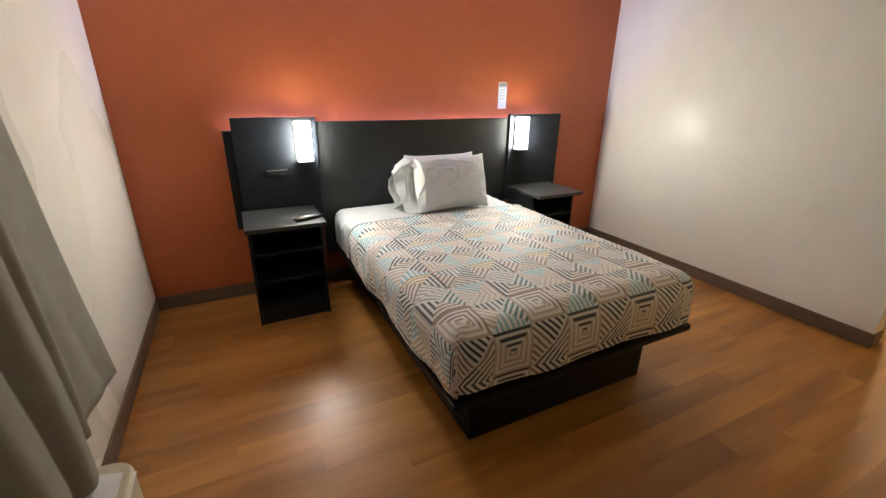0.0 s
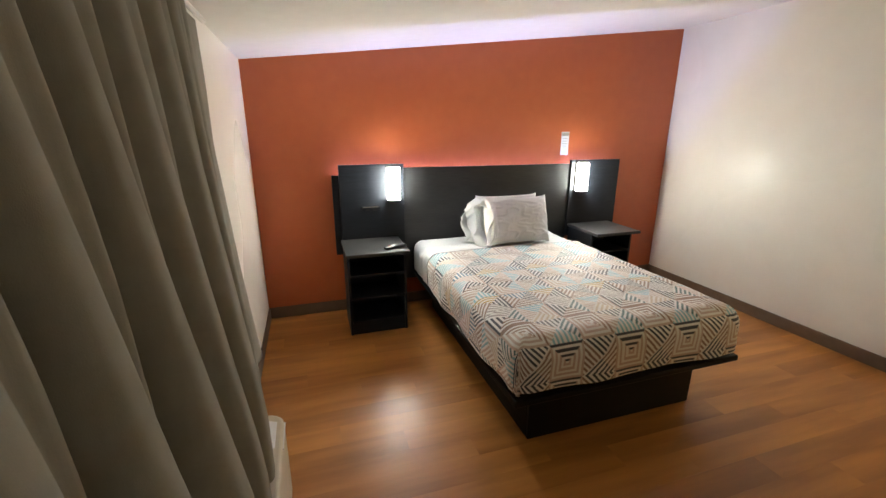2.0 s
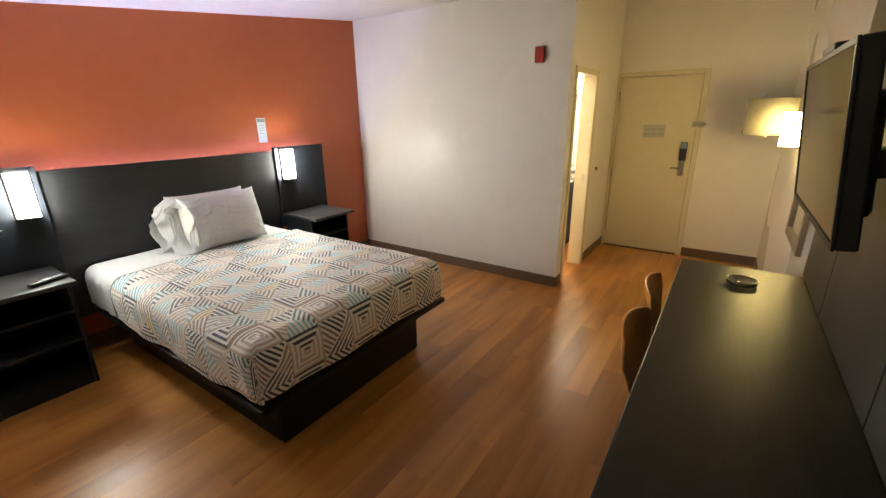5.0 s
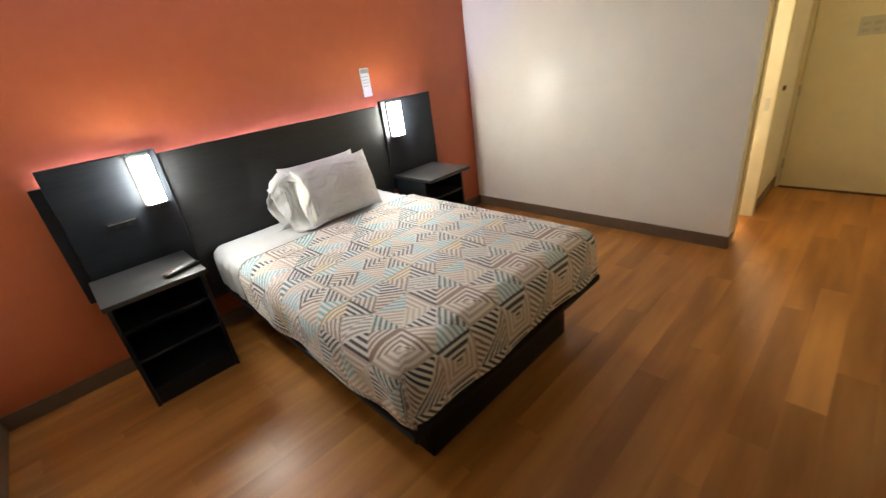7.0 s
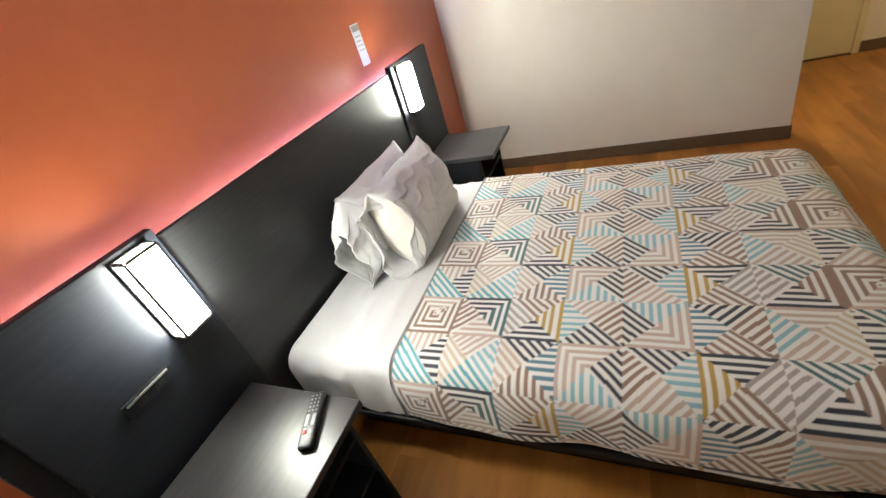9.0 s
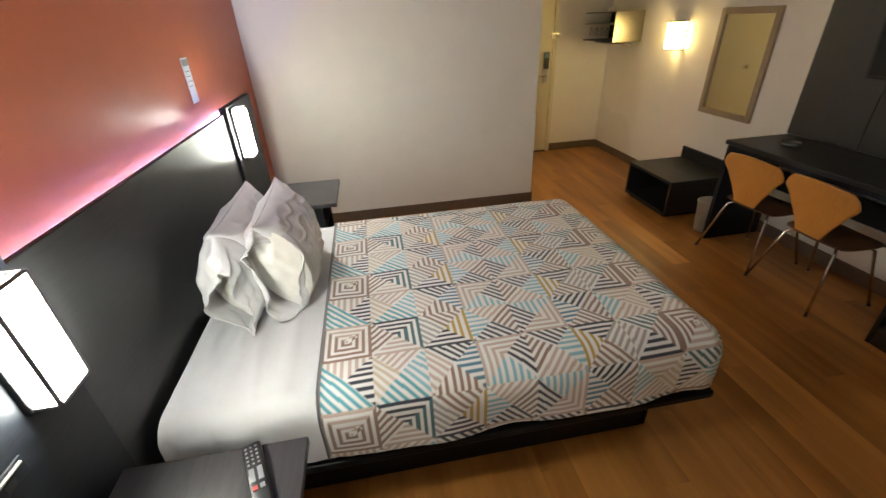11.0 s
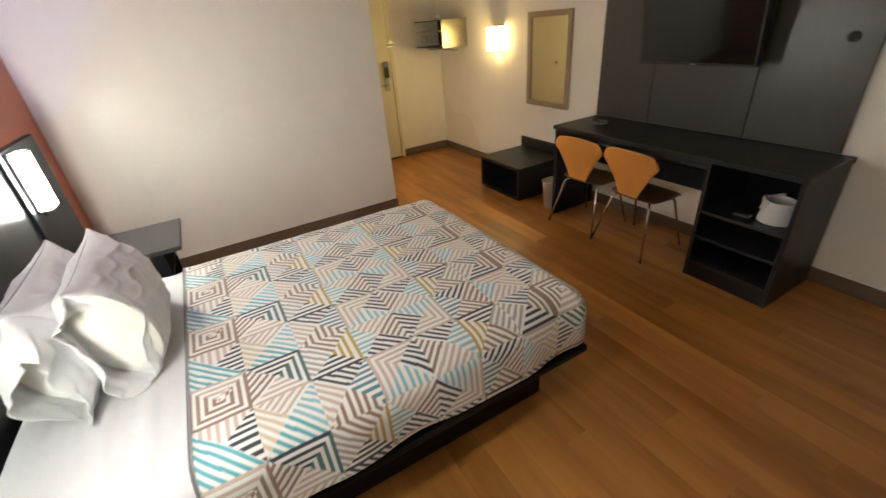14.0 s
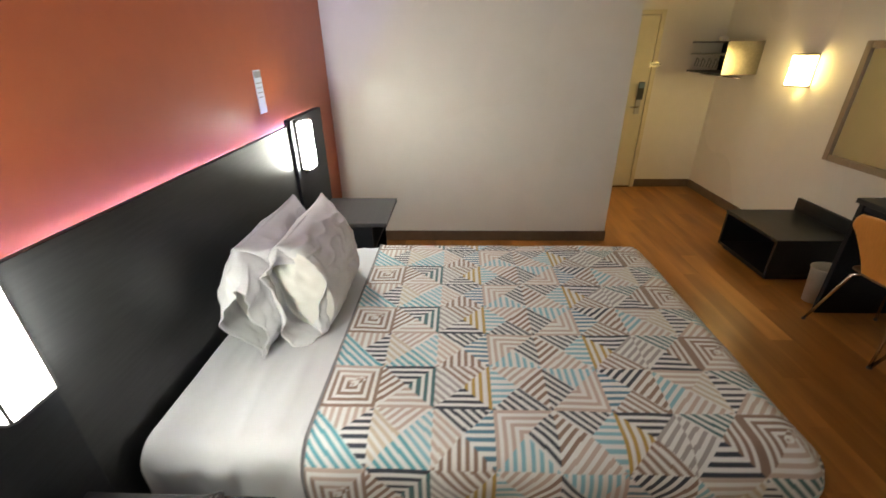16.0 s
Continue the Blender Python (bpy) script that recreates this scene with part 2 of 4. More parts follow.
floor = structure("floor", boxbm(XW - T, XD + T, YD - T, T, -0.12, -0.012), SUB, "orange-brown wood laminate plank floor with a satin gloss", "floor")
bm = boxbm(XW - T, XD + T, YD - T, T, 0, 1)
for v in bm.verts:
    v.co.z = ceil_z(v.co.x) + (0.12 if v.co.z > 0.5 else 0)
structure("ceiling", bm, CEIL, "off-white textured sloping ceiling, plain", "ceiling")
wall_orange = structure("wall_orange", slope_wall(XW, 0, 0, T), ORANGE, "burnt orange painted accent wall behind the bed", "wall")
wall_window = structure("wall_window", slope_wall(XW - T, XW, YD - T, T), WHITE, "off-white painted wall beside the curtains", "wall")
wall_bath = structure("wall_bathroom", slope_wall(0, T, YH, T), WHITE, "off-white satin painted wall, bare", "wall")
wall_desk = structure("wall_desk", slope_wall(XW, XD + T, YD - T, YD), WHITE, "off-white painted wall behind the desk", "wall")
# hall side wall with the bathroom opening, and the entry wall with its door opening
BX0, BX1, BZ = 0.17, 0.80, 2.03
bm = slope_wall(T, BX0, YH, YH + T)
for p in (slope_wall(BX1, XD, YH, YH + T),):
    me = bpy.data.meshes.new("tmp")
    p.to_mesh(me)
    bm.from_mesh(me)
    p.free()
n0 = len(bm.verts)
box(bm, BX0, BX1, YH, YH + T, BZ, 2.0)
for v in list(bm.verts)[n0:]:
    v.co.z = BZ if v.co.z > 2.015 else ceil_z(v.co.x) + 0.02
bmesh.ops.recalc_face_normals(bm, faces=bm.faces)
wall_hall = structure("wall_hall", bm, WHITE, "cream-lit painted hall wall with the bathroom opening", "wall")
DY0, DY1, DZ = -3.455, -2.615, 2.05
bm = bmesh.new()
box(bm, XD, XD + T, YD, DY0 - 0.03, 0, 2.93)
box(bm, XD, XD + T, DY1 + 0.03, 0, 0, 2.93)
box(bm, XD, XD + T, DY0 - 0.03, DY1 + 0.03, DZ + 0.03, 2.93)
wall_entry = structure("wall_entry", bm, WHITE, "cream-lit painted wall round the entry door", "wall")
structure("wall_bath_back", boxbm(T, XD, 0, T, 0, 2.93), WHITE, "plain bathroom end wall", "wall")
structure("wall_outside", boxbm(XD + T, XD + T + 0.1, DY0 - 0.2, DY1 + 0.2, -0.1, 2.3), WHITE, "plain wall behind the closed entry door", "wall")

BB = 0.105


def baseboard(x0, x1, y0, y1):
    bm = boxbm(x0, x1, y0, y1, 0.0, BB, bevel=0.004)
    structure("baseboard", bm, BASE, "dark brown vinyl baseboard along the wall foot", "baseboard")


BT = 0.012
baseboard(XW, 0, -BT, 0)
baseboard(XW, XW + BT, YD, -BT)
baseboard(-BT, 0, YH - BT, -BT)
baseboard(0.0, BX0 - 0.05, YH - BT, YH)
baseboard(BX1 + 0.08, XD, YH - BT, YH)
baseboard(XD - BT, XD, YD, DY0 - 0.06)
baseboard(XW + BT, XD - BT, YD, YD + BT)


# ---- bed ----
BX, BY0, BY1 = (-2.985, -1.48), -2.235, -0.15
bed = thing("bed", ((BX[0] + BX[1]) / 2, -1.2, 0), "black laminate platform bed base with recessed plinth", "bed")
ox, oy = (BX[0] + BX[1]) / 2, -1.2


def bx(x0, x1, y0, y1, z0, z1, b=0.004):
    return boxbm(x0 - ox, x1 - ox, y0 - oy, y1 - oy, z0, z1, bevel=b)


part("plinth_front", bx(-2.82, -1.66, -2.10, -2.075, 0, 0.335), BEDBLACK, bed)
part("plinth_side", bx(-2.82, -2.795, -2.072, -0.2, 0, 0.335), BEDBLACK, bed)
part("plinth_side", bx(-1.685, -1.66, -2.072, -0.2, 0, 0.335), BEDBLACK, bed)
part("platform", bx(BX[0], BX[1], BY0, BY1, 0.338, 0.375, 0.008), BEDBLACK, bed)


def rounded_plan(x, y, hx, hy, r):
    """Pulls a place into a rectangle with rounded corners."""
    qx, qy = max(abs(x) - (hx - r), 0), max(abs(y) - (hy - r), 0)
    if qx > 0 and qy > 0:
        d = math.hypot(qx, qy)
        m = max(qx, qy)
        qx, qy = qx * m / d, qy * m / d
        return math.copysign(hx - r + qx, x), math.copysign(hy - r + qy, y)
    return x, y


def fold(s, half, r):
    """Distance s from the middle along a cloth laid over an edge: how far out it lies, and how far down."""
    a = abs(s)
    if a < half - r:
        return s, 0.0
    arc = (a - (half - r)) / r
    if arc < math.pi / 2:
        return math.copysign(half - r + r * math.sin(arc), s), r * (1 - math.cos(arc))
    return math.copysign(half, s), r + (a - (half - r) - r * math.pi / 2)


# mattress and its white sheet
mat_bm = boxbm(-0.70, 0.70, -1.0, 0.99, 0, 0.27, bevel=0.05, seg=4)
mattress = link("mattress", mat_bm, SHEET, True)
mattress.matrix_basis = pose(-2.238, -1.17, 0.379)
tagged(mattress, "white mattress under the bedding on the platform", "mattress")
CX, HX = -2.238, 0.755
SH = HX + 0.225


def sheet_at(u, v):
    s = (u - 0.5) * 2 * SH
    x, d = fold(s, HX - 0.006, 0.09)
    y = -0.155 - v * 0.62
    w = noise.noise((s * 5, y * 6, 1)) * 0.006 + noise.noise((s * 2.2, y * 14, 4)) * 0.004 + 0.006 * max(0, 1 - 3 * abs(noise.noise((s * 1.6 + y * 2, y * 9, 7)))) ** 2
    sag = 0.018 * math.sin(min(1, v * 1.6) * math.pi) * 0.3
    return (CX + x + (w * 1.2 if d > 0.05 else 0), y + (w if d > 0.05 else 0), 0.673 - d + (w if d <= 0.09 else 0) - sag)


sheet = link("bed_sheet", grid(110, 50, sheet_at), SHEET, True)
tagged(sheet, "smooth white cotton bed sheet folded at the head", "bed sheet")

# quilt: the print is drawn tile by tile into a colour layer of the cloth
PAL = {
    "w": (0.85, 0.84, 0.82), "t": (0.31, 0.20, 0.148), "p": (0.60, 0.475, 0.41), "n": (0.028, 0.036, 0.058), "g": (0.05, 0.15, 0.16),
    "b": (0.10, 0.24, 0.34), "c": (0.11, 0.41, 0.49), "l": (0.28, 0.54, 0.62), "m": (0.52, 0.34, 0.08), "s": (0.42, 0.38, 0.37), "d": (0.64, 0.54, 0.41),
}
# each tile has four triangles (head side, window side, foot side, wall side), each a colour and a way for its stripes:
# v across the bed's width, h along its length, d and e the two diagonals
TILES = [
    ["tv th tv ph", "cd cd nh pv"],
    ["te ph gv nh", "dd cd ld pe"],
    ["sd nh mv td", "pd tv bh nd"],
    ["lh nd te pe", "pv lv nd ph"],
    ["nd ph pv lv", "te pe lh nd"],
    ["bh td te ne", "mv td se nh"],
    ["le pe dd ph", "se nh tv gd"],
    ["nh pe lh gd", "tv ph pv th"],
    ["nv ph pv ph", "ne te nd td"],
]
TILES = [[t.split() for t in col] for col in TILES]
TILE = 0.195


def print_colour(u, v):
    """u: metres across the bed from a tile edge, v: metres from the fold."""
    col, row = int(v // TILE), int(math.floor(u / TILE))
    a, b = v / TILE - col, u / TILE - row
    dx, dy = a - 0.5, b - 0.5
    if abs(dx) >= abs(dy):
        k = 0 if dx < 0 else 2
    else:
        k = 1 if dy < 0 else 3
    c, way = TILES[min(col, 8)][(row + 1) % 2][k]
    if way == "v":
        f = (a if k in (0, 1) else 1 - a) * 7.5
    elif way == "h":
        f = (b if k in (0, 1) else 1 - b) * 7.5
    elif way == "d":
        f = (a + b) * 5.6
    else:
        f = (a - b) * 5.6 + 20
    if (col, (row + 1) % 2) in ((0, 0), (7, 1)) and 0 < dx + dy < 0.35 and abs(dx - dy) < 0.09:
        f += 0.5
    return PAL[c] if f % 1.0 < 0.49 else PAL["w"]


Q0 = -0.665                     # fold line of the quilt
QL = 1.60 + 0.195               # its length, foot drop included
QH = HX + 0.229


def build_quilt():
    nu, nv = 460, 430
    us, vs = np.linspace(-QH, QH, nu + 1), np.linspace(0, QL, nv + 1)
    co = np.zeros(((nu + 1) * (nv + 1), 3))
    colour = np.ones(((nu + 1) * (nv + 1), 4))
    yc, hy = -1.2, 1.04
    i = 0
    for s in us:
        x, d1 = fold(s, HX, 0.105)
        for v in vs:
            y, d2 = fold(-(Q0 - v) + yc, hy, 0.115)
            px, py = rounded_plan(x, -y, HX, hy, 0.10)
            d = max(d1, d2) if min(d1, d2) < 0.02 else max(d1, d2) + 0.1 * min(d1, d2)
            w = noise.noise((s * 3.2, v * 3.0, 2)) * 0.006 + noise.noise((s * 9, v * 8, 7)) * 0.003 + noise.noise((s * 2, v * 21, 9)) * 0.0015
            side = min(1, d / 0.10)
            hem = 0.006 * math.sin(v * 9 + s * 8) * max(0, (d - 0.11) / 0.05)
            push = side * (0.004 * math.sin((v if d1 > d2 else s) * 17) + w) + hem * 0.5
            nx, ny = (math.copysign(1, s), 0) if d1 > d2 else (0, -1)
            lip = 0.008 * math.exp(-(v / 0.012) ** 2)
            co[i] = (CX + px + nx * push, yc + py + ny * push, 0.685 + lip * 0.6 - min(d, 0.276 + hem * 0.5) + w * (1 - side) + 0.008 * math.cos(s * 2) * (1 - side))
            colour[i, :3] = print_colour(s + 0.566 + 13 * TILE, v + 0.004) if v > 0.008 else (0.22, 0.21, 0.22)
            i += 1
    idx = np.arange(nu * (nv + 1)).reshape(nu, nv + 1)[:, :nv].ravel()
    faces = np.stack([idx, idx + nv + 1, idx + nv + 2, idx + 1], 1)
    me = bpy.data.meshes.new("quilt")
    me.from_pydata(co.tolist(), [], faces.tolist())
    layer = me.color_attributes.new("print", "FLOAT_COLOR", "POINT")
    layer.data.foreach_set("color", colour.ravel())
    me.polygons.foreach_set("use_smooth", [True] * len(me.polygons))
    me.materials.append(QUILT)
    ob = new("quilt", me)
    solid = ob.modifiers.new("thickness", "SOLIDIFY")
    solid.thickness, solid.offset = 0.006, -1
    edge = tube(bmesh.new(), [(CX + x, Q0 + 0.002, 0.690 - d + (0.003 if d < 0.02 else 0)) for x, d in (fold(-QH + 2 * QH * k / 60, HX + 0.004, 0.10) for k in range(61))], 0.0045, 8)
    part("hem", edge, SEAM, ob, "dark stitched hem at the fold", True)
    return tagged(ob, "quilt printed with geometric stripes in teal, taupe, navy and mustard", "quilt")


build_quilt()


def pillow(place, rx, rz, w, h, thick, seed, reach_front, reach_back, droop, close, label):
    """A stuffed pillow in a loose case, standing on its long edge; the case's open end is at -x."""
    def depth(b):
        return thick * 0.5 * max(0, 1 - abs(b) ** 2.6) ** 0.62

    def crease(a, b):
        n = noise.noise((a * 1.7 + seed, b * 1.5, seed)) * 0.022
        r1 = 1 - abs(noise.noise((a * 2.4 + b * 1.6 + seed, b * 3.4 - a * 1.2, 3))) * 2.6
        r2 = 1 - abs(noise.noise((a * 5.0 - b * 3.0 + seed, b * 6.0 + a * 2.0, 6))) * 3.2
        return n + 0.010 * max(0, r1) ** 2 + 0.0015 * max(0, r2) ** 2 + noise.noise((a * 3.6 - b, b * 3.2 + seed, 8)) * 0.010

    def side(sgn):
        def f(u, v):
            a, b = u * 2 - 1, v * 2 - 1
            ea = 1 - abs(a) ** (2.6 if a > 0 else 5)
            t = depth(b) * max(ea, 0) ** 0.6
            wr = crease(a + sgn, b)
            x = a * w / 2 * (1 - 0.045 * (1 - abs(b) ** 3))
            z = b * h / 2 * (1 - 0.06 * (1 - abs(a) ** 4) + 0.02 * abs(a) ** 9) + h / 2
            return (x, sgn * (t + wr * min(1, t * 14) + 0.004), z + wr * 0.3 * min(1, t * 12))
        return f
    ob = thing("pillow", place, label, "pillow", "pillows on the bed", rz)
    ob.matrix_basis = pose(*place, rx, 0, rz)
    bm = grid(92, 72, side(1))
    b2 = grid(92, 72, side(-1))
    me = bpy.data.meshes.new("tmp")
    b2.to_mesh(me)
    b2.free()
    bm.from_mesh(me)
    bmesh.ops.remove_doubles(bm, verts=[v for v in bm.verts if abs(v.co.y) < 0.0045], dist=0.0085)
    bmesh.ops.recalc_face_normals(bm, faces=bm.faces)
    part("cushion", bm, SHEET, ob, "", True)

    def sleeve(u, v):
        """The loose end of the case: v runs once round it, the front layer first; the layers end at their own reach."""
        ang = 2 * math.pi * v
        front = 0.5 + 0.5 * math.sin(ang)
        b = -math.cos(ang)
        b = math.copysign(abs(b) ** 0.8, b)
        sgn = -math.sin(ang)
        rim = depth(b * 0.98) * (0.84 + u * (0.20 - 0.42 * front) - 0.6 * close * (1 - 0.5 * front) * u * u) + 0.005
        wr = u * (noise.noise((u * 2.4 + seed, ang * 1.3, seed)) * 0.034 + noise.noise((u * 5, ang * 3.2 + seed, 2)) * 0.016)
        reach = reach_back + (reach_front - reach_back) * front + 0.02 * math.sin(ang * 3 + seed) + 0.03 * abs(b) ** 6
        z = h / 2 + b * h / 2 * (0.93 + 0.05 * min(1, u * 4)) - droop * u * u * (0.55 + 0.45 * b)
        y = math.copysign(rim * abs(sgn) ** 0.6, sgn) + u * u * (0.035 * math.sin(b * 3.1 + seed)) + wr
        return (-w / 2 * 0.80 - u * reach - 0.4 * wr, y, max(0.006, z + wr * 0.6))
    flap = part("case_flap", grid(30, 128, sleeve), SHEET, ob, "loose open end of the white pillowcase", True)
    flap.modifiers.new("cloth", "SOLIDIFY").thickness = 0.003

    def inner(u, v):
        b, t = v * 2 - 1, u * 2 - 1
        k = max(0, 1 - abs(b) ** 2.4) ** 0.6
        puff = 0.008 * noise.noise((b * 4 + seed, t * 3, 1))
        return (-w / 2 * 0.92 - (0.022 + puff) * (1 - t * t) * k, t * thick * 0.40 * k, v * h * 0.88 + 0.02)
    part("ticking", grid(20, 36, inner), CREAMCLOTH, ob, "cream pillow ticking inside the case", True)
    return ob


pillow((-2.115, -0.350, 0.684), -9, 0, 0.63, 0.415, 0.24, 1.3, 0.15, 0.17, 0.12, 0.90, "white pillow in a loose wrinkled case leaning on the headboard")
pillow((-2.095, -0.560, 0.684), -17, 1.5, 0.63, 0.43, 0.255, 4.1, 0.045, 0.14, 0.05, 0.60, "front white pillow in a creased open-ended case")

# ---- headboard ----
HB = thing("headboard", (-2.19, 0, 0), "black laminate headboard with raised side panels and backlight", "headboard")


def hb(x0, x1, y0, y1, z0, z1, b=0.003):
    return boxbm(x0 + 2.19, x1 + 2.19, y0, y1, z0, z1, bevel=b)


part("centre_panel", hb(-3.062, -1.327, -0.122, -0.1005, 0.30, 1.352), CHARCOAL, HB)
part("side_panel", hb(-3.632, -3.064, -0.140, -0.1005, 0.60, 1.386), BLACK, HB)
part("side_panel", hb(-1.325, -0.735, -0.140, -0.1005, 0.60, 1.386), BLACK, HB)
part("back_panel", hb(-3.69, -3.05, -0.10, -0.075, 0.585, 1.297), BLACK, HB)
part("back_panel", hb(-1.34, -0.715, -0.10, -0.075, 0.585, 1.297), BLACK, HB)
part("centre_backing", hb(-3.045, -1.345, -0.10, -0.060, 0.30, 1.27), BLACK, HB)
for x0, x1, z in ((-3.62, -3.055, 1.280), (-3.05, -1.34, 1.246), (-1.335, -0.75, 1.280)):
    part("mounting_rail", hb(x0, x1, -0.058, 0.0, z - 0.05, z), BLACK, HB)
    part("light_strip", hb(x0, x1, -0.0230, -0.0175, z + 0.0005, z + 0.0035, 0.0005), LEDGLOW, HB, "glowing cool white light strip")
    # unseen lips added on both sides of the strip to shape its spread
    part("light_baffle", hb(x0, x1, -0.0110, -0.0085, z + 0.0002, z + 0.004, 0.0005), WHITEPLASTIC, HB)
    part("light_baffle", hb(x0, x1, -0.0330, -0.0305, z + 0.0002, z + 0.009, 0.0005), WHITEPLASTIC, HB)
# power plate on the panel by the window
plate = thing("outlet_plate", (-3.37, -0.140, 1.012), "slim black power plate with a silver rim", "outlet")
part("plate", boxbm(-0.08, 0.08, -0.006, 0, -0.035, 0.012, bevel=0.002), BLACK, plate)
part("rim", boxbm(-0.07, 0.07, -0.012, -0.006, 0.000, 0.006, bevel=0.001), STEEL, plate, "silver rim")
for i in range(2):
    part("socket", boxbm(-0.045 + i * 0.06, -0.015 + i * 0.06, -0.008, -0.0062, -0.028, -0.008, bevel=0.001), EDGE, plate)


def bed_lamp(x):
    """A glowing acrylic box lamp with a slim dark frame, on a headboard panel."""
    ob = thing("wall_lamp", (x, -0.140, 1.078), "lit white acrylic box lamp in a slim black frame", "wall lamp", "headboard lamps")
    w, d, h = 0.053, 0.068, 0.282
    part("backplate", boxbm(-w - 0.008, w + 0.008, -0.014, 0.002, -0.012, h + 0.012, bevel=0.003), EDGE, ob)
    part("shade", boxbm(-w, w, -d, -0.015, 0.002, h - 0.002, bevel=0.004), LAMPGLOW, ob, "glowing frosted acrylic shade")
    for sx in (-1, 1):
        part("frame_bar", boxbm(sx * w - 0.004, sx * w + 0.004, -d - 0.003, -d + 0.004, -0.004, h + 0.004, bevel=0.001), LAMPFRAME, ob)
        for z in (-0.008, h):
            part("frame_arm", boxbm(sx * w - 0.004, sx * w + 0.004, -d + 0.0055, -0.015, z, z + 0.008), LAMPFRAME, ob)
    for z in (-0.008, h):
        part("frame_bar", boxbm(-w + 0.0045, w - 0.0045, -d - 0.004, -d + 0.004, z, z + 0.008, bevel=0.001), LAMPFRAME, ob)
    # unseen black plate added to keep the shade from lighting downwards
    part("bottom_light_block", boxbm(-w + 0.005, w - 0.005, -d + 0.005, -0.015, -0.007, 0.001), EDGE, ob)
    part("top_bar", boxbm(-w + 0.0045, w - 0.0045, -d * 0.55, -d * 0.55 + 0.005, h - 0.001, h + 0.003), LAMPFRAME, ob)
    sw = bmesh.new()
    lathe(sw, [(0.006, -0.04), (0.008, -0.036), (0.008, -0.024), (0.004, -0.012)], 10, 0, -0.012)
    part("switch", sw, EDGE, ob, "", True)
    return ob


bed_lamp(-3.165)
bed_lamp(-1.212)


def nightstand(x0, x1, label):
    """A black open nightstand with three cubbies and an overhanging grey top."""
    cx = (x0 + x1) / 2
    ob = thing("nightstand", (cx, -0.40, 0), label, "nightstand", "nightstands by the bed")
    h, w = 0.738, (x1 - x0) / 2
    b = w - 0.012
    yf, yb = -0.165, 0.225
    part("top", boxbm(-w, w, -0.265, 0.232, h - 0.028, h, bevel=0.003), GREYTOP, ob, "dark grey woodgrain top")
    part("side", boxbm(-b, -b + 0.02, yf, yb, 0, h - 0.0285, bevel=0.002), BLACK, ob)
    part("side", boxbm(b - 0.02, b, yf, yb, 0, h - 0.0285, bevel=0.002), BLACK, ob)
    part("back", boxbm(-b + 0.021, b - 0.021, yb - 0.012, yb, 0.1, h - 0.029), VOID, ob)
    for z in (0.10, 0.31, 0.51):
        part("shelf", boxbm(-b + 0.021, b - 0.021, yf + 0.004, yb - 0.013, z, z + 0.02, bevel=0.002), BLACK, ob)
    part("plinth", boxbm(-b + 0.021, b - 0.021, yf + 0.012, yf + 0.03, 0, 0.099), BLACK, ob)
    return ob


nightstand(-3.65, -3.14, "black three-cubby nightstand with a remote on its grey top")
nightstand(-1.335, -0.835, "black three-cubby nightstand with an empty grey top")

# remote control on the nightstand
rem = thing("remote_control", (-3.24, -0.545, 0.739), "black television remote with grey and red keys on the nightstand", "remote control", rz=21)


def rem_shell():
    bm = boxbm(-0.10, 0.10, -0.026, 0.026, 0, 0.022, bevel=0.008, seg=3)
    for v in bm.verts:
        v.co.y *= 0.82 + 0.18 * abs(v.co.x + 0.02) / 0.1
    return bm


part("body", rem_shell(), TVBLACK, rem, "", True)
for i in range(5):
    for j in range(3):
        part("key", boxbm(0.023 + i * 0.014, 0.029 + i * 0.014, -0.015 + j * 0.013, -0.009 + j * 0.013, 0.0215, 0.0245, bevel=0.001), KEYGREY, rem)
for j in range(2):
    part("key", boxbm(-0.03, 0.012, -0.017 + j * 0.021, -0.004 + j * 0.021, 0.0215, 0.0245, bevel=0.001), KEYGREY, rem)
part("power_key", boxbm(-0.056, -0.042, 0.003, 0.015, 0.0215, 0.025, bevel=0.001), KEYRED, rem, "red key")
part("key", boxbm(-0.056, -0.042, -0.015, -0.003, 0.0215, 0.025, bevel=0.001), KEYGREY, rem)

# note card on the orange wall
card = thing("note_card", (-1.333, 0, 1.545), "pale blue printed card with a grey header on the wall", "sign")
part("card", boxbm(-0.045, 0.045, -0.004, 0, -0.115, 0.115, bevel=0.001), PAPER, card)
part("header", boxbm(-0.040, 0.040, -0.006, -0.0042, 0.075, 0.108), GREYCARD, card)
for i in range(4):
    part("text_bar", boxbm(-0.032, 0.03 - 0.008 * (i % 2), -0.0052, -0.0042, 0.045 - i * 0.025, 0.050 - i * 0.025), GREYCARD, card)

